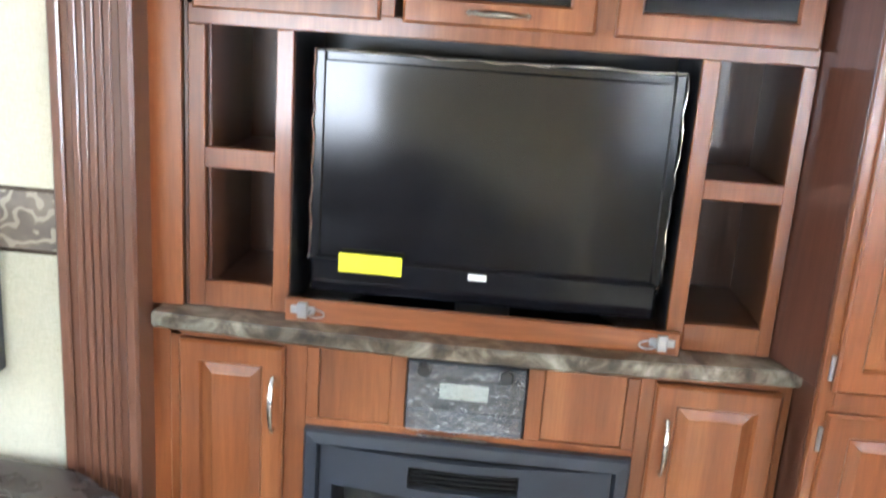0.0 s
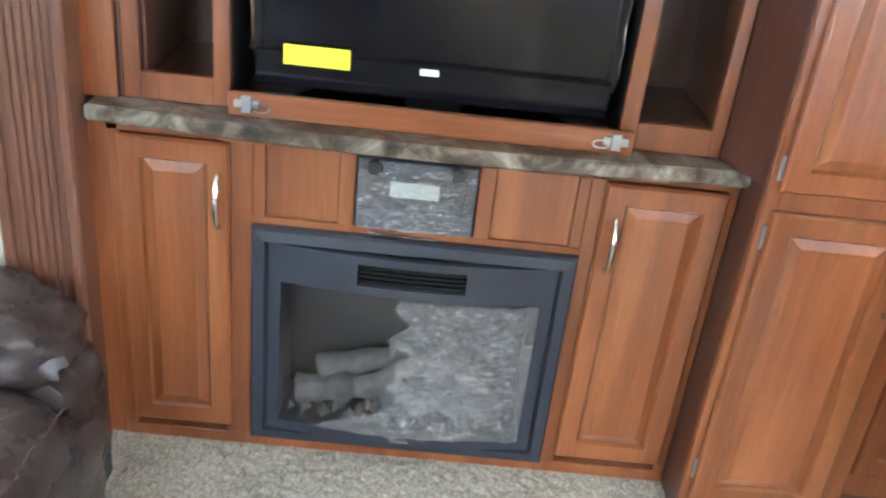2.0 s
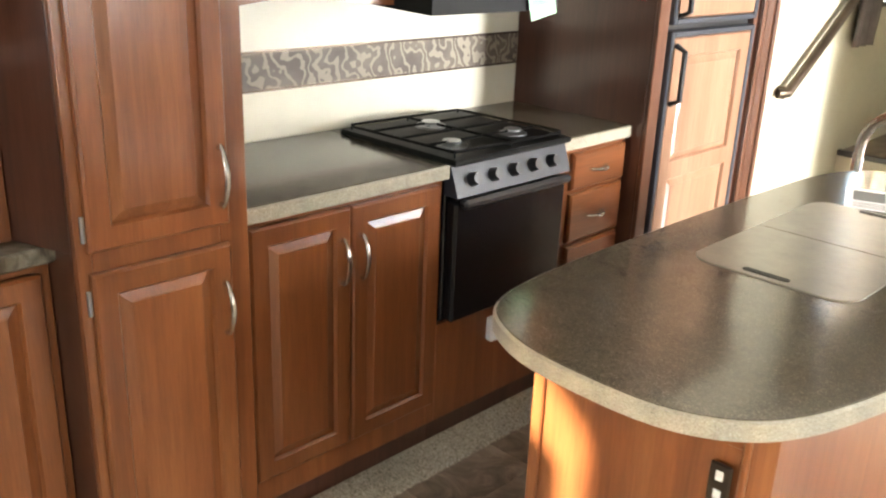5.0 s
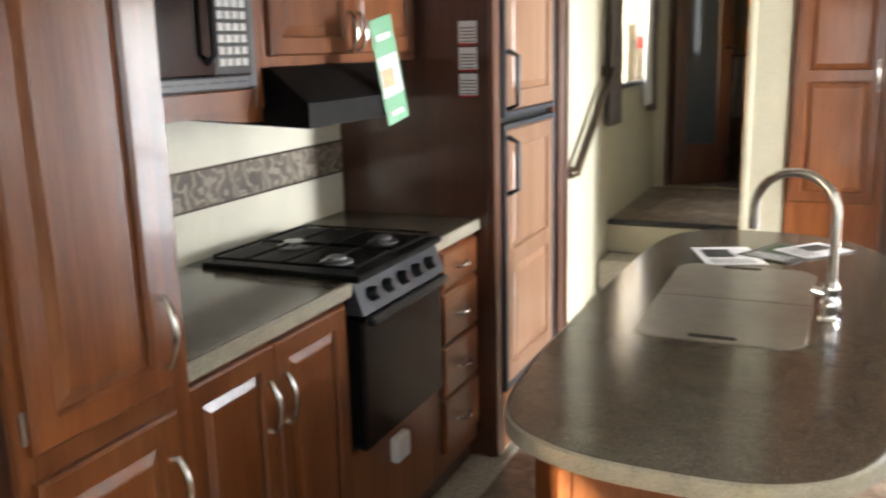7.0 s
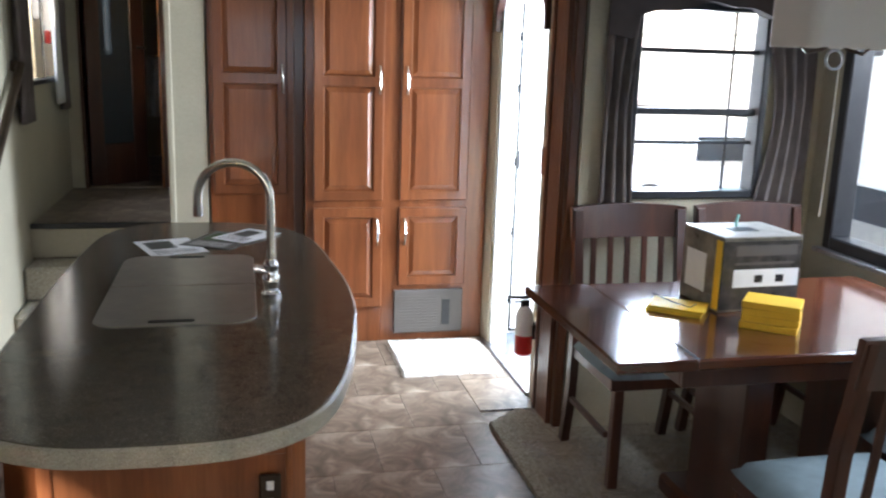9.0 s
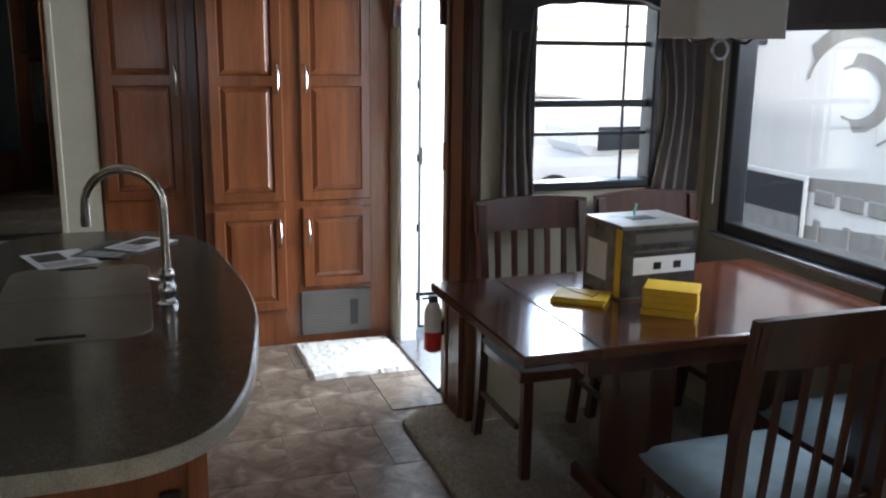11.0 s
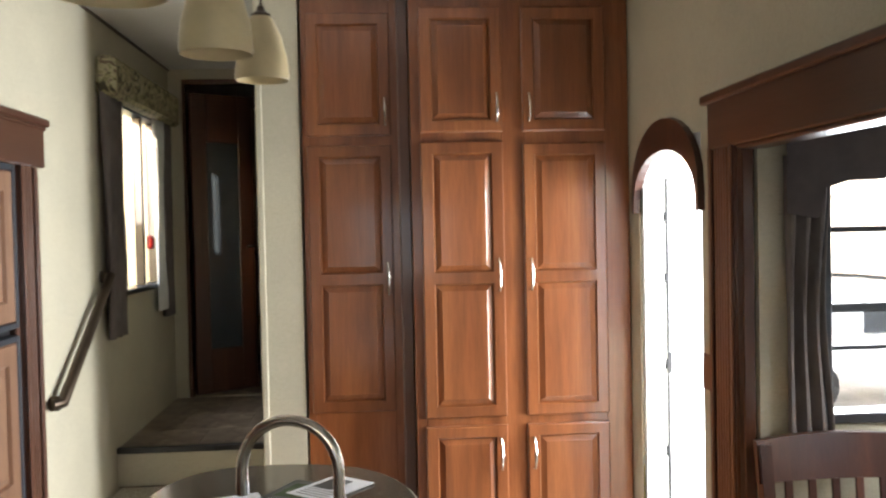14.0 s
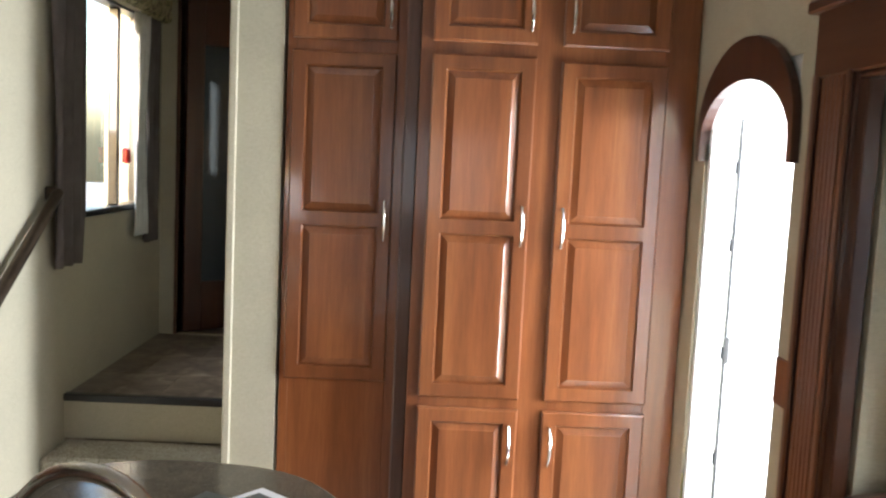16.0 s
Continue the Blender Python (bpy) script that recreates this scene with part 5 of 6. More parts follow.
part("face_frame", boxes((2.377, 2.42, 0, 0.02, 1.60, 2.13), (3.32, 3.36, 0, 0.02, 1.60, 2.13), (2.42, 3.32, 0, 0.02, 1.60, 1.64), (2.42, 3.32, 0, 0.02, 2.03, 2.13)), cherry, oc)
raised_door(oc, 2.405, 2.862, 1.63, 2.05, handle=(2.835, 1.70))
raised_door(oc, 2.868, 3.33, 1.63, 2.05, handle=(2.895, 1.70))
hd = thing("range_hood", "black range hood under the wall cabinet", "range hood", U)
bm = bmesh.new()
q = [(-0.14, 1.43), (0.33, 1.45), (0.33, 1.598), (-0.02, 1.598), (-0.14, 1.50)]
A = [bm.verts.new((2.385, y, z)) for y, z in q]
B = [bm.verts.new((2.99, y, z)) for y, z in q]
for k in range(5):
    bm.faces.new([A[k], A[(k + 1) % 5], B[(k + 1) % 5], B[k]])
bm.faces.new(A), bm.faces.new(B[::-1])
part("hood_shell", bm, iron, hd)
tg = thing("hanging_tag", "green and white printed card tag hanging from cabinet handle", "tag", pose(-0.155, 2.89, 1.41, 0, -14, 78))
part("card", boxes((-0.055, 0.055, 0, 0.002, 0.0, 0.34), b=0), tag_green, tg)
part("picture_area", boxes((-0.05, 0.05, -0.001, 0.0, 0.09, 0.22), b=0), paper_white, tg)
part("picture_area", boxes((-0.045, 0.02, -0.002, -0.001, 0.12, 0.18), b=0), tan_print, tg)
part("print_bar", boxes((-0.03, 0.03, -0.002, 0.0, 0.025, 0.04), (-0.035, 0.035, -0.002, 0.0, 0.27, 0.29), b=0), paper_white, tg)

# fridge surround and fridge
fs = thing("fridge_surround", "dark cherry surround panel and stiles round the refrigerator", "cabinet", pose(-0.02, 0, 0, 0, 0, 90))
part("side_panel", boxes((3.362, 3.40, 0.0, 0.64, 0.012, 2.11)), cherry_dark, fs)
part("stile", boxes((3.362, 3.43, -0.02, 0.0, 0.012, 2.0), b=0.003), cherry_trim, fs)
part("stile", boxes((4.10, 4.128, -0.02, 0.0, 0.012, 2.0), b=0.003), cherry_trim, fs)
part("base_panel", boxes((3.43, 4.10, -0.02, 0.0, 0.012, 0.255), b=0.003), cherry, fs)
fr = thing("refrigerator", "two-door refrigerator with cherry panel inserts and black handles", "refrigerator", pose(-0.02, 0, 0, 0, 0, 90))
part("cabinet_body", boxes((3.435, 4.095, 0.005, 0.6, 0.26, 1.96)), black_plastic, fr)
for z0_, z1_ in ((0.27, 1.35), (1.375, 1.95)):
    d = part("door", boxes(*frame_y(-0.035, 0.004, 3.44, 4.09, z0_, z1_, 0.022), b=0.004), charcoal, fr, "black-framed refrigerator door")
    part("door_core", boxes((3.462, 4.068, -0.02, 0.004, z0_ + 0.022, z1_ - 0.022)), cherry, d)
    a = raised_door(d, 3.465, 4.065, z0_ + 0.024, z1_ - 0.024, splits=((z0_ + z1_) / 2,) if z1_ - z0_ > 0.8 else (), stile=0.07, name="wood_insert", mat=cherry_pale)
    a.location.y = -0.012
    hz = z1_ - 0.16 if z0_ < 1 else z0_ + 0.14
    part("handle", tube(bmesh.new(), [(3.475, -0.035, hz - 0.11), (3.475, -0.075, hz - 0.09), (3.475, -0.075, hz + 0.09), (3.475, -0.035, hz + 0.11)], 0.011, 8), black_plastic, d, "", True)
st = thing("notice_labels", "white printed notices stuck on the dark refrigerator panel", "label", pose(-0.10, 3.362, 1.46))
for k in range(3):
    part("notice", boxes((-0.036, 0.036, -0.0015, 0, k * 0.095, 0.085 + k * 0.095), b=0), paper_white, st)
    part("red_rule", boxes((-0.036, 0.036, -0.002, -0.0016, k * 0.095, 0.006 + k * 0.095), b=0), red_paint, st)
    part("print_bar", boxes(*[(-0.03, 0.03, -0.0022, -0.0015, 0.010 + k * 0.095 + j * 0.012, 0.014 + k * 0.095 + j * 0.012) for j in range(5)], b=0), vent_grey, st)

# handrail
hr = thing("handrail", "dark-stained wooden handrail on the stair wall", "handrail")
bm = bmesh.new()
tube(bm, [(WALL_L + 0.02, 4.60, 1.0), (WALL_L + 0.05, 4.64, 1.0), (WALL_L + 0.05, 5.32, 1.46), (WALL_L + 0.05, 5.36, 1.49)], 0.024, 12)
part("rail", bm, bronze, hr, "", True)
for y, z in ((4.64, 1.0), (5.36, 1.485)):
    part("bracket", boxes((WALL_L, WALL_L + 0.045, y - 0.02, y + 0.02, z - 0.03, z + 0.03), b=0.008), bronze, hr)

# ---- pantry wall ----
P = pose(0, 4.94, 0)
pa = thing("pantry_wall_unit", "floor-to-ceiling cherry pantry unit with three columns of raised-panel doors", "cabinet", P)
PB = 0.11                                # the first column stands back
part("carcass", boxes((0.94, 1.46, PB + 0.02, 0.9, 0.0, 2.77)), cherry_dark, pa)
part("carcass", boxes((1.46, 2.455, 0.02, 0.9, 0.0, 2.77)), cherry_dark, pa)
rows = [(1.44, 1.49, 0, 0.02, 0, 2.77), (1.86, 1.97, 0, 0.02, 0, 2.77), (2.335, 2.455, 0, 0.02, 0, 2.77)]
for xa, xb in ((1.49, 1.86), (1.97, 2.335)):
    rows += [(xa, xb, 0, 0.02, 2.68, 2.77), (xa, xb, 0, 0.02, 2.07, 2.14)]
rows += [(1.49, 1.86, 0, 0.02, 0.76, 0.83), (1.97, 2.335, 0, 0.02, 0.76, 0.83), (1.49, 1.86, 0, 0.02, 0, 0.21), (1.97, 2.335, 0, 0.02, 0, 0.05), (1.97, 2.335, 0, 0.02, 0.29, 0.34)]
part("face_frame", boxes(*rows), cherry, pa)
part("face_frame", boxes((0.94, 0.975, PB, PB + 0.02, 0, 2.77), (1.35, 1.44, PB, PB + 0.02, 0, 2.77), (0.975, 1.35, PB, PB + 0.02, 2.68, 2.77), (0.975, 1.35, PB, PB + 0.02, 2.07, 2.14), (0.975, 1.35, PB, PB + 0.02, 0, 0.84)), cherry, pa)
part("side_return", boxes((1.44, 1.46, 0.02, PB + 0.018, 0, 2.77)), cherry, pa)
part("corner_post", boxes((1.385, 1.44, PB - 0.03, PB, 0, 2.765), b=0.006), cherry_trim, pa)
part("crown_strip", boxes((1.435, 2.455, -0.025, -0.0005, 2.745, 2.775), b=0.004), cherry_trim, pa)
raised_door(pa, 0.96, 1.352, 0.835, 2.085, splits=(1.46,), handle=(1.325, 1.46), hl=0.15).location.y = PB
raised_door(pa, 1.483, 1.862, 0.815, 2.085, splits=(1.46,), handle=(1.835, 1.47), hl=0.15)
raised_door(pa, 1.955, 2.342, 0.815, 2.075, splits=(1.46,), handle=(1.985, 1.47), hl=0.15)
raised_door(pa, 0.96, 1.352, 2.13, 2.70, handle=(1.325, 2.24), hl=0.13).location.y = PB
raised_door(pa, 1.483, 1.862, 2.13, 2.70, handle=(1.835, 2.24), hl=0.13)
raised_door(pa, 1.955, 2.342, 2.13, 2.70, handle=(1.985, 2.24), hl=0.13)
raised_door(pa, 1.483, 1.862, 0.205, 0.775, handle=(1.83, 0.64), hl=0.15)
raised_door(pa, 1.955, 2.342, 0.325, 0.775, handle=(1.985, 0.64), hl=0.15)
ve = thing("furnace_vent", "grey-brown enamel furnace cover with a dark square grille", "vent", P)
part("cover", boxes((1.935, 2.335, -0.018, -0.001, 0.045, 0.30), b=0.004), vent_grey, ve)
part("grille", boxes((2.215, 2.26, -0.021, -0.018, 0.09, 0.24), b=0.001), black_plastic, ve)
part("louvre", boxes(*[(1.96, 2.19, -0.0195, -0.0175, 0.07 + k * 0.017, 0.076 + k * 0.017) for k in range(12)], b=0.0008), vent_grey, ve)

# ---- island ----
isl = [(0.59, 1.86), (0.73, 1.745), (0.92, 1.715), (1.12, 1.735), (1.26, 1.85), (1.345, 2.1), (1.41, 2.5), (1.425, 2.8), (1.41, 3.08), (1.355, 3.55), (1.20, 3.80), (0.95, 3.875), (0.72, 3.84), (0.59, 3.65), (0.55, 3.2), (0.54, 2.6), (0.545, 2.12)]
out = smooth_outline(isl, 5)
top = tagged(part("island_worktop", slab(bmesh.new(), out, 0.872, 0.9105, 0.006), counter), "greige speckled solid-surface island worktop with rounded ends", "worktop")
cen = Vector((0.95, 2.8))


def ring_inset(pts, d):
    res, n = [], len(pts)
    for i, p in enumerate(pts):
        e = (Vector(pts[(i + 1) % n]) - Vector(pts[i - 1])).normalized()
        nrm = Vector((e.y, -e.x))
        if nrm.dot(cen - Vector(p)) < 0:
            nrm = -nrm
        q = Vector(p) + nrm * d
        res.append((q.x, q.y))
    return res


bm = bmesh.new()
A = [bm.verts.new((x, y, 0.866)) for x, y in ring_inset(out, 0.004)]
B = [bm.verts.new((x, y, 0.870)) for x, y in ring_inset(out, -0.003)]
C = [bm.verts.new((x, y, 0.904)) for x, y in ring_inset(out, -0.003)]
D = [bm.verts.new((x, y, 0.909)) for x, y in ring_inset(out, 0.003)]
for P_, Q_ in ((A, B), (B, C), (C, D)):
    for k in range(len(A)):
        bm.faces.new([P_[k], P_[(k + 1) % len(A)], Q_[(k + 1) % len(A)], Q_[k]])
part("worktop_edge", bm, counter_edge, top, "pale speckled rounded edge", True)
bodyo = [(0.60, 2.02), (0.70, 1.885), (1.20, 1.885), (1.23, 1.93), (1.23, 3.62), (0.68, 3.68), (0.60, 3.60)]
ib = thing("island_cabinet", "cherry kitchen island cabinet with panelled end and outlet", "cabinet")
bm = bmesh.new()
A = [bm.verts.new((*p, 0.002)) for p in bodyo]
B = [bm.verts.new((*p, 0.868)) for p in bodyo]
for k in range(len(A)):
    bm.faces.new([A[k], A[(k + 1) % len(A)], B[(k + 1) % len(A)], B[k]])
bm.faces.new(B)
part("body", bm, cherry, ib)
for a, c in ((0.695, 0.725), (1.185, 1.20)):
    part("corner_stile", boxes((a, c, 1.875, 1.885, 0.002, 0.868), b=0.003), cherry, ib)
part("top_rail", boxes((0.725, 1.184, 1.877, 1.885, 0.80, 0.868), b=0.002), cherry_h, ib)
part("base_rail", boxes((0.725, 1.184, 1.875, 1.885, 0.002, 0.09), b=0.003), cherry_h, ib)
o = part("outlet_cover", boxes((1.13, 1.175, 1.868, 1.876, 0.67, 0.76), b=0.004), bronze, ib, "bronze outlet cover")
for z in (0.725, 0.685):
    part("socket", boxes((1.145, 1.16, 1.865, 1.869, z, z + 0.02), b=0.001), white_plastic, o)

# sink covers flush in the worktop
sk = thing("sink_cover", "smooth taupe sink covers with dark slots in the island worktop", "sink cover")
def rounded(x0, x1, y0, y1, r=0.07, corners=(1, 1, 1, 1)):
    pts = []
    for (cx, cy, a0), on in zip(((x1 - r, y1 - r, 0), (x0 + r, y1 - r, 90), (x0 + r, y0 + r, 180), (x1 - r, y0 + r, 270)), corners):
        if on:
            pts += [(cx + r * math.cos(radians(a0 + k * 15)), cy + r * math.sin(radians(a0 + k * 15))) for k in range(7)]
        else:
            pts.append((cx + r * math.copysign(1, math.cos(radians(a0 + 45))), cy + r * math.copysign(1, math.sin(radians(a0 + 45)))))
    return pts
part("cover_plate", slab(bmesh.new(), rounded(0.715, 1.14, 2.445, 2.845, corners=(0, 0, 1, 1)), 0.9, 0.9142, 0.002), sink_cover, sk)
part("cover_plate", slab(bmesh.new(), rounded(0.715, 1.14, 2.848, 3.25, corners=(1, 1, 0, 0)), 0.9, 0.9142, 0.002), sink_cover, sk)
for y in (2.478, 3.222):
    part("finger_slot", slab(bmesh.new(), rounded(0.857, 0.977, y - 0.012, y + 0.012, 0.011), 0.912, 0.9156, 0.0004), iron, sk, "dark finger slot")

fa = thing("faucet", "brushed nickel gooseneck kitchen faucet standing beside the sink covers", "faucet", pose(1.185, 2.715, 0.909, 0, 0, -12))
part("base", lathe(bmesh.new(), [(0.029, 0), (0.029, 0.012), (0.022, 0.018), (0.020, 0.03), (0.024, 0.04), (0.025, 0.06), (0.02, 0.068), (0.019, 0.085), (0.022, 0.09), (0.022, 0.10), (0.014, 0.112)]), chrome, fa, "", True)
pts = [(0, 0, 0.10), (0, 0, 0.20), (0, 0, 0.28)] + [(-0.105 + 0.105 * math.cos(a), 0, 0.29 + 0.105 * math.sin(a)) for a in (math.pi * k / 14 for k in range(0, 15))] + [(-0.21, 0, 0.26)]
part("spout", tube(bmesh.new(), pts, 0.0125, 14), nickel, fa, "tall curved spout", True)
part("spout_tip", tube(bmesh.new(), [(-0.21, 0, 0.265), (-0.21, 0, 0.235)], [0.0145, 0.0135], 14), chrome, fa, "", True)
part("lever", tube(bmesh.new(), [(-0.005, 0, 0.075), (-0.045, 0.0, 0.085), (-0.05, 0.0, 0.085)], [0.011, 0.013, 0.009], 10), chrome, fa, "", True)

br = thing("brochure", "glossy printed brochures fanned out on the island", "brochure", pose(0.05, 0.0, 0.911))
for k, (x, y, r, w, h, m_) in enumerate(((0.80, 3.40, 20, 0.2, 0.26, paper_white), (0.98, 3.50, -28, 0.2, 0.27, paper_dark), (1.07, 3.56, -40, 0.16, 0.22, paper_white))):
    q = part("sheet", boxes((-w / 2, w / 2, -h / 2, h / 2, 0, 0.0012), b=0), m_, br, "printed sheet")
    q.matrix_basis = pose(x, y, 0.0005 + k * 0.0017, 0, 0, r)
    s_ = part("photo", boxes((-w * 0.38, w * 0.1, -h * 0.1, h * 0.38, 0.0012, 0.0016), b=0), (paper_dark, foliage, paper_dark)[k], q)
    part("print_bar", boxes(*[(-w * 0.38, w * 0.35, -h * 0.42 + j * 0.018, -h * 0.42 + j * 0.018 + 0.006, 0.0012, 0.0016) for j in range(4)], b=0), (vent_grey, paper_white, vent_grey)[k], q)

# ---- dinette ----
tb = thing("dining_table", "glossy dark cherry dining table with end leaf and pedestals", "table")
part("tabletop", slab(bmesh.new(), [(2.338, 2.25), (3.45, 2.25), (3.45, 3.07), (2.338, 3.07)], 0.785, 0.82, 0.006), table_wood, tb)
part("table_leaf", slab(bmesh.new(), [(2.092, 2.25), (2.335, 2.25), (2.335, 3.07), (2.092, 3.07)], 0.785, 0.82, 0.006), table_wood, tb, "end leaf")
part("apron", boxes((2.32, 3.38, 2.30, 2.32, 0.715, 0.785), (2.32, 3.38, 2.99, 3.01, 0.715, 0.785), (2.32, 2.34, 2.32, 2.99, 0.715, 0.785), (3.36, 3.38, 2.32, 2.99, 0.715, 0.785), b=0.003), chair_wood, tb)
part("pedestal", boxes((2.66, 2.76, 2.50, 2.82, 0.10, 0.785), b=0.006), chair_wood, tb)
part("pedestal", boxes((3.14, 3.24, 2.45, 2.87, 0.10, 0.785), b=0.006), chair_wood, tb)
part("foot", boxes((2.63, 2.79, 2.33, 2.98, 0.022, 0.10), b=0.015), chair_wood, tb)
part("foot", boxes((3.11, 3.27, 2.33, 2.98, 0.022, 0.10), b=0.015), chair_wood, tb)


def dining_chair(m, label):
    """Origin on the floor under the seat's middle; the back stands at +y."""
    c = thing("dining_chair", label, "chair", m, "chairs round the dining table")
    W = 0.225
    for sx in (-1, 1):
        part("leg", boxes((sx * 0.195 - 0.02, sx * 0.195 + 0.02, -0.20, -0.16, 0.0, 0.43), b=0.004), chair_wood, c, "straight front leg")
        pts = [(sx * W, 0.26, 0.0), (sx * W, 0.215, 0.22), (sx * W, 0.20, 0.44), (sx * W, 0.215, 0.70), (sx * W, 0.265, 1.0)]
        bm = bmesh.new()
        rings = [[bm.verts.new((p[0] + a, p[1] + b_, p[2])) for a, b_ in ((-.018, -.02), (.018, -.02), (.018, .02), (-.018, .02))] for p in pts]
        for A_, B_ in zip(rings, rings[1:]):
            for k in range(4):
                bm.faces.new([A_[k], A_[(k + 1) % 4], B_[(k + 1) % 4], B_[k]])
        bm.faces.new(rings[0][::-1]), bm.faces.new(rings[-1])
        part("back_leg", bm, chair_wood, c)
        part("stretcher", boxes((sx * W - 0.01, sx * W + 0.01, -0.165, 0.21, 0.20, 0.225), b=0.003), chair_wood, c)
    part("seat_frame", boxes((-0.235, 0.235, -0.205, 0.215, 0.40, 0.45), b=0.004), chair_wood, c)
    bm = bmesh.new()
    n = 12
    g = [[None] * (n + 1) for _ in range(n + 1)]
    for j in range(n + 1):
        for i in range(n + 1):
            u, v_ = i / n * 2 - 1, j / n * 2 - 1
            rr_ = 1 - 0.06 * abs(u) ** 3 * abs(v_) ** 3
            e = max(abs(u), abs(v_))
            g[j][i] = bm.verts.new((u * 0.25 * rr_, -0.005 + v_ * 0.225 * rr_, 0.452 + 0.05 * (1 - e ** 6) + 0.008 * (1 - u * u) * (1 - v_ * v_)))
    for j in range(n):
        for i in range(n):
            bm.faces.new([g[j][i], g[j][i + 1], g[j + 1][i + 1], g[j + 1][i]])
    rim = [g[0][i] for i in range(n + 1)] + [g[j][n] for j in range(1, n + 1)] + [g[n][i] for i in range(n - 1, -1, -1)] + [g[j][0] for j in range(n - 1, 0, -1)]
    low = [bm.verts.new((v_.co.x * 0.97, v_.co.y * 0.97, 0.448)) for v_ in rim]
    for k in range(len(rim)):
        bm.faces.new([rim[k], rim[(k + 1) % len(rim)], low[(k + 1) % len(rim)], low[k]])
    bm.faces.new(low)
    part("seat", bm, fabric_blue, c, "padded grey-blue fabric seat", True)
    bm = bmesh.new()
    fr_ = []
    for k in range(13):
        u = k / 12 * 2 - 1
        bow = 0.028 * (1 - u * u)
        zt = 1.01 + 0.012 * (1 - u * u)
        fr_.append([bm.verts.new(p) for p in ((u * 0.25, 0.235 + bow, 0.885), (u * 0.25, 0.255 + bow, zt), (u * 0.25, 0.28 + bow, zt), (u * 0.25, 0.26 + bow, 0.885))])
    for a_, c_ in zip(fr_, fr_[1:]):
        for k in range(4):
            bm.faces.new([a_[k], a_[(k + 1) % 4], c_[(k + 1) % 4], c_[k]])
    bm.faces.new(fr_[0]), bm.faces.new(fr_[-1][::-1])
    part("crest_rail", bm, chair_wood, c, "curved top rail")
    for k in range(5):
        u = (k - 2) / 2.0
        x = u * 0.15
        bow = 0.028 * (1 - (x / 0.25) ** 2)
        part("back_slat", boxes((x - 0.0125, x + 0.0125, 0.0, 0.011, 0, 0.44), b=0.002), chair_wood, c).matrix_basis = pose(0, 0.205 + bow * 0.3, 0.45, -5.5)
    part("lower_rail", boxes((-0.215, 0.215, 0.195, 0.215, 0.45, 0.475), b=0.003), chair_wood, c)
    return c


ch = dining_chair(pose(2.655, 3.20, 0.022), "dark cherry slat-back chair with grey-blue seat below the end window")
ch2 = copy_thing(ch, pose(3.21, 3.22, 0.022))
ch2["label"] = "dark cherry slat-back dining chair tucked in beside the dinette corner"
ch3 = copy_thing(ch, pose(2.71, 2.04, 0.022, 0, 0, 180))
ch3["label"] = "dark cherry slat-back chair turned away from the living room"
ch4 = copy_thing(ch, pose(3.26, 2.20, 0.022, 0, 0, 180))
ch4["label"] = "dark cherry slat-back chair next to the wide window"

bx = thing("carton_box", "printed carton with a torn lid slot on the dining table", "box", pose(2.765, 2.79, 0.82, 0, 0, 3))
part("carton_body", boxes((-0.15, 0.15, -0.12, 0.12, 0, 0.25), b=0.003), carton, bx)
part("lid", boxes((-0.15, 0.15, -0.12, 0.12, 0.25, 0.254), b=0.001), varied("worn_carton_lid", (0.40, 0.38, 0.35), 0.35, 0.35, 16, 60, 0.05), bx)
part("lid_slot", boxes((-0.05, 0.04, -0.03, 0.03, 0.2535, 0.2555), b=0), black_plastic, bx, "dark torn slot")
part("front_print", boxes((-0.148, 0.148, -0.1225, -0.12, 0.01, 0.24), b=0), carton_dark, bx)
part("front_label", boxes((-0.105, 0.142, -0.124, -0.1225, 0.085, 0.145), b=0), paper_white, bx)
for x in (-0.01, 0.07):
    part("label_mark", boxes((x - 0.015, x + 0.015, -0.125, -0.124, 0.10, 0.125), b=0), black_plastic, bx)
part("print_bar", boxes((-0.10, 0.13, -0.1235, -0.1225, 0.19, 0.225), (-0.10, 0.12, -0.1235, -0.1225, 0.16, 0.168), b=0), vent_grey, bx)
part("side_print", boxes((-0.1525, -0.15, -0.118, -0.085, 0.01, 0.24), b=0), paper_yellow, bx)
part("side_picture", boxes((-0.1525, -0.15, -0.03, 0.09, 0.05, 0.18), b=0), paper_white, bx)
yp = thing("yellow_notepads", "stack of bright yellow printed pads in front of the carton", "notepad", pose(2.72, 2.51, 0.82, 0, 0, -38))
for k in range(4):
    part("pad", boxes((-0.085, 0.085, -0.065, 0.065, 0.022 * k, 0.022 * k + 0.0205), b=0.0015), paper_yellow, yp).matrix_basis = pose(0.002 * (k % 2), 0.003 * ((k * 3) % 4 - 1.5), 0, 0, 0, (k * 7) % 5 - 2)
y2 = thing("yellow_notepads", "thin pile of yellow pads with a pen lying on it", "notepad", pose(2.505, 2.715, 0.82, 0, 0, -40))
part("pad", boxes((-0.09, 0.09, -0.065, 0.065, 0, 0.012), b=0.0015), paper_yellow, y2)
part("pad", boxes((-0.09, 0.09, -0.065, 0.065, 0.0125, 0.021), b=0.0015), paper_yellow, y2).matrix_basis = pose(0.004, 0.003, 0, 0, 0, 3)
bm = bmesh.new()
tube(bm, [(-0.10, 0.06, 0.03), (-0.02, 0.0, 0.026), (0.05, -0.04, 0.027), (0.06, 0.0, 0.03)], 0.0018, 6)
part("loose_wire", bm, charcoal, y2, "", True)
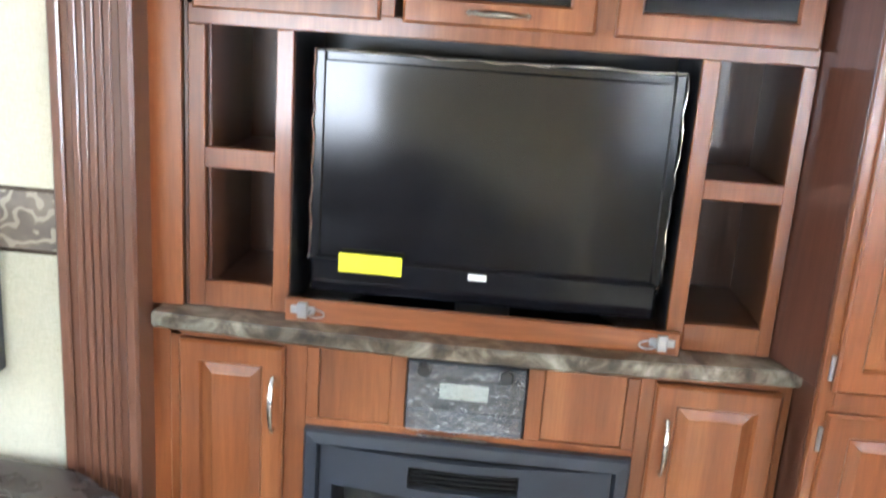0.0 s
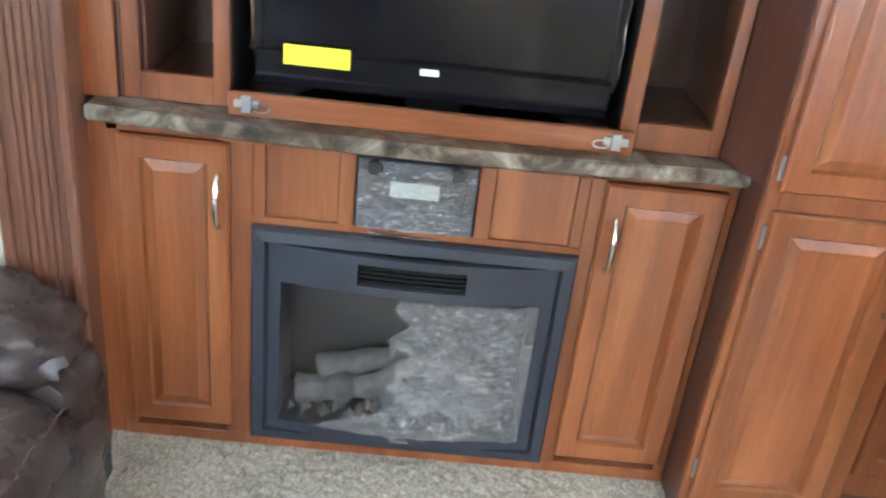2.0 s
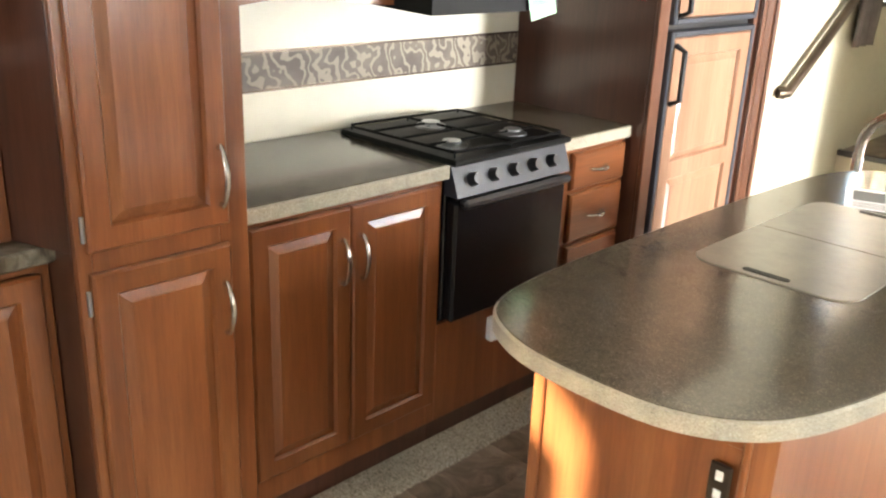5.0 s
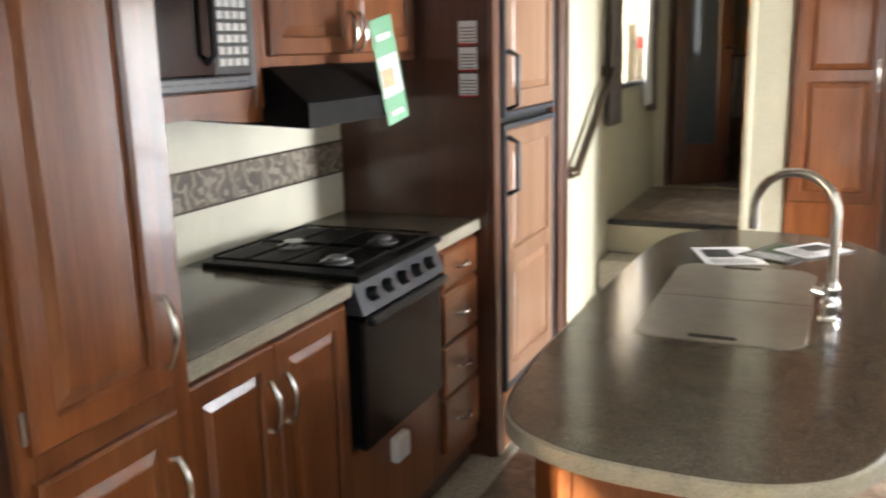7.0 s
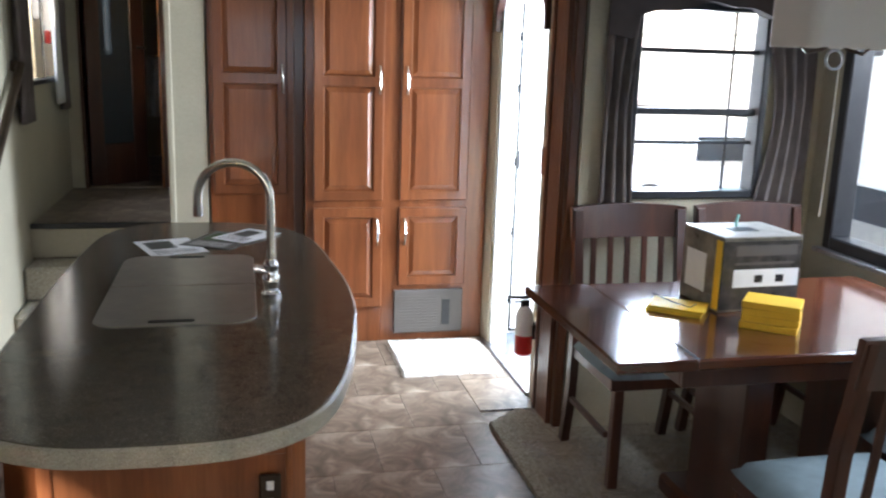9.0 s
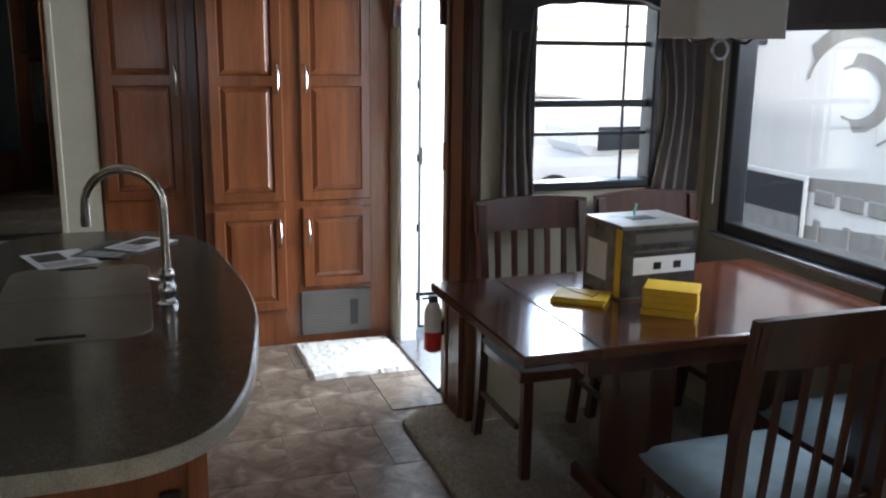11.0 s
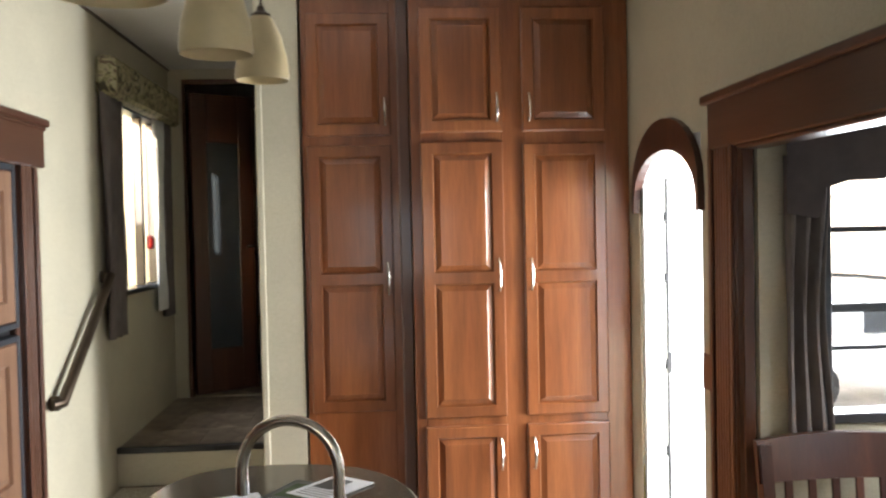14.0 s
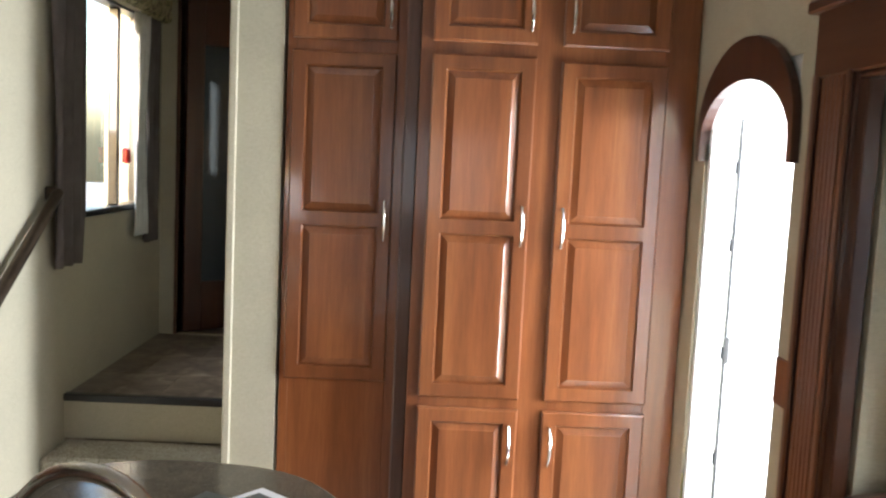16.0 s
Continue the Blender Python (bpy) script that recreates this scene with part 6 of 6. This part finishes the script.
lab = tagged(part("cable_strip", tube(bmesh.new(), [(2.765, 2.835, 1.06), (2.77, 2.845, 1.09), (2.775, 2.845, 1.115)], 0.005, 8), varied("pale_green_plastic", (0.25, 0.55, 0.5), 0.4), None, "", True), "pale green cord end standing up from the carton lid", "cord")

# plastic film on the dinette carpet
bm = bmesh.new()
n = 60
g = []
for j in range(n + 1):
    row = []
    for i in range(n + 1):
        x, y = 2.24 + 1.25 * i / n, 2.35 + 1.1 * j / n
        a = math.atan2(y - 2.9, x - 2.75)
        h = abs(noise.noise(Vector((x * 5, y * 5, 0.2)))) * 0.012 + 0.008 * max(0, math.sin(a * 17 + 3 * noise.noise(Vector((x * 3, y * 3, 2))))) ** 6
        row.append(bm.verts.new((x, y, 0.0245 + h)))
    g.append(row)
for a, c in zip(g, g[1:]):
    for k in range(n):
        bm.faces.new([a[k], a[k + 1], c[k + 1], c[k]])
pf = part("carpet_film", bm, film_m, None, "", True)
pf.visible_shadow = False
tagged(pf, "crinkled clear plastic sheet over the dinette carpet", "plastic sheet")

# lamp over the table
lp = thing("ceiling_lamp", "pale fabric lamp on a bronze canopy over the dining table", "lamp", pose(2.94, 2.66, 0.02))
bm = bmesh.new()
def shade_ring(s, z):
    return [bm.verts.new((x * s, y * s, z)) for x, y in rounded(-0.17, 0.17, -0.12, 0.12, 0.03)]
A, B = shade_ring(1, 1.66), shade_ring(1, 1.82)
for k in range(len(A)):
    bm.faces.new([A[k], A[(k + 1) % len(A)], B[(k + 1) % len(A)], B[k]])
part("shade", bm, shade_mat, lp, "rectangular pale fabric shade").modifiers.new("thick", "SOLIDIFY").thickness = 0.003
part("canopy", lathe(bmesh.new(), [(0.085, 2.058), (0.085, 2.045), (0.06, 2.03), (0.02, 2.025)]), bronze, lp, "", True)
part("stem", tube(bmesh.new(), [(0, 0, 2.03), (0, 0, 1.70)], 0.008, 8), bronze, lp, "", True)
for s in (-1, 1):
    part("scroll_arm", tube(bmesh.new(), [(0, 0, 1.97), (s * 0.04, 0, 1.985), (s * 0.08, 0, 1.965), (s * 0.10, 0, 1.93), (s * 0.08, 0, 1.90)], 0.006, 8), bronze, lp, "", True)
    part("lower_scroll", tube(bmesh.new(), [(0, 0, 1.68), (s * 0.05, 0, 1.655), (s * 0.10, 0, 1.645), (s * 0.12, 0, 1.66), (s * 0.11, 0, 1.68)], 0.006, 8), bronze, lp, "", True)
bm = bmesh.new()
tube(bm, [(0.03 * math.cos(a), 0, 1.625 + 0.03 * math.sin(a)) for a in (k * math.pi / 8 for k in range(17))], 0.005, 8)
part("ring", bm, steel, lp, "", True)

part("pull_cord", tube(bmesh.new(), [(0.02, 0, 1.60), (0.02, 0.0, 1.35), (0.015, 0, 1.12)], 0.002, 6), white_plastic, lp, "thin pale hanging cord", True)

# fire extinguisher
ex = thing("fire_extinguisher", "small red and white fire extinguisher by the entry door", "fire extinguisher", pose(2.39, 3.945, 0.24))
part("cylinder", lathe(bmesh.new(), [(0.03, 0.0), (0.042, 0.01), (0.042, 0.10)]), red_paint, ex, "red lower band", True)
part("label_band", lathe(bmesh.new(), [(0.0425, 0.10), (0.0425, 0.19), (0.03, 0.225), (0.018, 0.24)]), white_plastic, ex, "white printed band", True)
part("valve", boxes((-0.02, 0.02, -0.015, 0.015, 0.235, 0.27), (-0.07, 0.02, -0.01, 0.01, 0.275, 0.29), (-0.055, 0.015, -0.01, 0.01, 0.255, 0.264), b=0.004), black_plastic, ex)
part("bracket", boxes((0.03, 0.07, -0.03, 0.03, 0.08, 0.15), b=0.004), black_plastic, ex)

# mat
bm = bmesh.new()
rm = random.Random(3)
nx, ny = 40, 30
g = [[bm.verts.new((1.885 + 0.53 * i / nx + (rm.uniform(-0.006, 0.006)), 4.33 + 0.55 * j / ny + rm.uniform(-0.006, 0.006), 0.008 + (0.014 + rm.uniform(-0.004, 0.005) if 0 < i < nx and 0 < j < ny else -0.004))) for i in range(nx + 1)] for j in range(ny + 1)]
for a, c in zip(g, g[1:]):
    for k in range(nx):
        bm.faces.new([a[k], a[k + 1], c[k + 1], c[k]])
tagged(part("door_mat", bm, mat_fabric, None, "", True), "white shaggy door mat on the vinyl floor at the entry", "mat")

# pendant lamps over the island
for k, (x, y, z) in enumerate(((0.95, 2.00, 2.0), (0.96, 2.70, 2.06), (0.97, 3.36, 2.115))):
    pl = thing("pendant_lamp", "amber alabaster glass pendant lamp hanging over the island", "lamp", pose(x, y, z), "pendant lamps")
    part("shade", lathe(bmesh.new(), [(0.072, 0.0), (0.075, 0.01), (0.070, 0.06), (0.055, 0.12), (0.035, 0.165), (0.022, 0.18), (0.020, 0.176), (0.05, 0.12), (0.066, 0.06), (0.069, 0.004)], n=28, flat=True), alabaster, pl, "amber mottled glass shade", True)
    part("cap", lathe(bmesh.new(), [(0.026, 0.172), (0.027, 0.182), (0.014, 0.19), (0.008, 0.205)]), bronze, pl, "", True)
    part("rod", tube(bmesh.new(), [(0, 0, 0.2), (0, 0, CEIL - z - 0.02)], 0.004, 8), bronze, pl, "", True)
    part("canopy", lathe(bmesh.new(), [(0.05, CEIL - z - 0.022), (0.055, CEIL - z - 0.01), (0.055, CEIL - z - 0.001)]), bronze, pl, "", True)
cv = thing("ceiling_vent", "white square ceiling vent cover", "vent", pose(1.14, 4.28, CEIL))
part("cover", boxes((-0.17, -0.02, -0.09, 0.09, -0.016, 0), (0.02, 0.17, -0.09, 0.09, -0.016, 0), b=0.004), white_plastic, cv)

# recliner
rc = thing("recliner", "dark brown leather recliner with a padded rolled arm", "armchair", pose(-0.06, -0.09, -0.02))
def cushion(name, x0, x1, y0, y1, z0, z1, puff, label="", seed=0, wr=0.006):
    bm = bmesh.new()
    n = 14
    P0 = Vector(((x0 + x1) / 2, (y0 + y1) / 2, (z0 + z1) / 2))
    H = Vector(((x1 - x0) / 2, (y1 - y0) / 2, (z1 - z0) / 2))
    bmesh.ops.create_cube(bm, size=2)
    bmesh.ops.subdivide_edges(bm, edges=bm.edges, cuts=11, use_grid_fill=True)
    for v in bm.verts:
        c = v.co.copy()
        s = Vector([math.copysign(abs(t) ** 0.9, t) for t in c])
        ln = (abs(c.x) ** puff + abs(c.y) ** puff + abs(c.z) ** puff) ** (1 / puff)
        q = Vector((c.x / ln, c.y / ln, c.z / ln))
        w_ = noise.noise(Vector((q.x * 3 + seed, q.y * 3, q.z * 3))) * wr * 1.5 + noise.noise(Vector((q.x * 9, q.y * 9 + seed, q.z * 5))) * wr
        v.co = P0 + Vector((q.x * H.x, q.y * H.y, q.z * H.z)) + q * w_
    return part(name, bm, leather, rc, label, True)
cushion("arm", 0.0, 0.27, -1.35, -0.235, 0.03, 0.46, 8, "leather arm side", 1)
cushion("arm_pad", -0.03, 0.33, -1.4, -0.255, 0.385, 0.622, 3.4, "puffed leather arm pad", 4, 0.016)
cushion("seat", 0.26, 0.90, -1.25, -0.16, 0.20, 0.50, 4.5, "plump leather seat cushion", 7, 0.010)
cushion("footrest", 0.26, 0.90, -0.27, -0.15, 0.05, 0.42, 6, "leather footrest front", 9)
cushion("arm", 0.90, 1.14, -1.35, -0.235, 0.03, 0.46, 8, "leather arm side", 12)
cushion("arm_pad", 0.84, 1.18, -1.4, -0.255, 0.385, 0.622, 3.4, "puffed leather arm pad", 14, 0.016)
cushion("back", 0.22, 0.94, -1.6, -1.2, 0.35, 0.98, 4, "padded leather back", 15, 0.012)
part("seat_base", boxes((0.03, 1.12, -1.12, -0.24, 0.0, 0.10), b=0.01), black_plastic, rc)
bm = bmesh.new()
tube(bm, [(0.34 + 0.5 * k / 20, -0.19 - 0.004 * math.sin(k), 0.505 - 0.03 * abs(k / 10 - 1) ** 4) for k in range(21)], 0.0035, 6)
part("seam_piping", bm, leather, rc, "stitched seam", True)
sp = thing("wall_cabinet_box", "dark grey box hanging on the wall beside the recliner", "speaker box", pose(WALL_L, -0.92, 0.82))
part("box_body", boxes((0, 0.11, -0.16, 0.20, 0, 0.42), b=0.01), charcoal, sp)

# sofa arm by the dinette
sf = thing("sofa", "dark leather sofa against the outer wall", "sofa", pose(3.0, -0.8, 0.006))
rc2 = rc
rc = sf
cushion("seat", -0.45, 0.30, -0.80, 0.85, 0.12, 0.47, 5, "long leather seat", 21, 0.01)
cushion("back", 0.22, 0.50, -0.80, 0.85, 0.30, 0.88, 4, "padded leather back", 22, 0.012)
cushion("arm", -0.45, 0.48, 0.86, 1.08, 0.05, 0.62, 4, "rolled leather arm", 23)

# ---- bathroom beyond the landing ----
dj = struct("door_2_casing", boxes((0.0, 0.02, 6.915, 6.985, 0.58, 2.70), (0.55, 0.57, 6.915, 6.985, 0.58, 2.70), (0.0, 0.57, 6.915, 6.985, 2.68, 2.71), b=0.003), cherry_trim)
# cherry jamb, its lit look painted in with the orange wood
part("jamb_edge", boxes((0.538, 0.549, 6.90, 6.99, 0.585, 2.68), b=0.002), orange_wood, dj, "cherry door edge coloured orange as if lit")
part("side_panel", boxes((0.571, 0.737, 6.905, 6.929, 0.585, 2.72), b=0.002), cherry_dark, dj)
bd_ = thing("bathroom_door", "half-open dark cherry door with a tall frosted glass pane", "door", pose(0.03, 7.0, 0.585, 0, 0, 36))
part("door_leaf", boxes((0, 0.11, -0.018, 0.018, 0, 2.05), (0.35, 0.46, -0.018, 0.018, 0, 2.05), (0.11, 0.35, -0.018, 0.018, 0, 0.30), (0.11, 0.35, -0.018, 0.018, 1.72, 2.05), b=0.004), cherry_dark, bd_)
part("glass_pane", boxes((0.11, 0.35, -0.004, 0.004, 0.30, 1.72), b=0), frosted_mat, bd_, "tall frosted glass pane")
part("door_handle", tube(bmesh.new(), [(0.44, -0.02, 1.0), (0.44, -0.06, 1.0), (0.37, -0.065, 1.0)], 0.009, 8), chrome, bd_, "", True)
part("door_handle", tube(bmesh.new(), [(0.44, 0.02, 1.0), (0.44, 0.06, 1.0), (0.37, 0.065, 1.0)], 0.009, 8), chrome, bd_, "", True)
tw = thing("bath_towel", "pale patterned towel hanging on a chrome bar in the bathroom", "towel", pose(0, 8.0, 0))
drape("cloth", 0.26, 0.46, 1.02, 1.50, 3, 0.03, sheer_mat, tw)
part("towel_bar", tube(bmesh.new(), [(0.2, 0.0, 1.51), (0.5, 0.0, 1.51)], 0.008, 8), chrome, tw, "", True)
part("bar_mount", boxes((0.49, 0.52, -0.02, 0.90, 1.49, 1.53), b=0.004), chrome, tw)
vn = thing("bathroom_vanity", "dark wooden vanity with a pale counter in the bathroom", "vanity", pose(0.75, 8.2, 0.578))
part("cabinet_body", boxes((0, 0.8, 0, 0.6, 0, 0.80), b=0.004), cherry_dark, vn)
part("counter", boxes((-0.02, 0.82, -0.02, 0.62, 0.80, 0.84), b=0.005), counter_edge, vn)

# ---- floor tiles, last ----
vf = struct("vinyl_floor", boxes((0.031, 2.165, 1.7215, 4.935, -0.004, -0.0035), b=0), vinyl)
lay_tiles(vf, 0.032, 2.168, 1.723, 4.935, 0.003)
vf2 = struct("vinyl_floor_entry", boxes((2.17, 2.44, 3.85, 4.935, -0.004, -0.0035), b=0), vinyl)
lay_tiles(vf2, 2.17, 2.44, 3.86, 4.935, 0.003)
vf3 = struct("landing_floor", boxes((WALL_L, 0.737, 5.58, 6.97, 0.571, 0.5715), b=0), vinyl)
lay_tiles(vf3, WALL_L + 0.002, 0.737, 5.578, 6.975, 0.580)
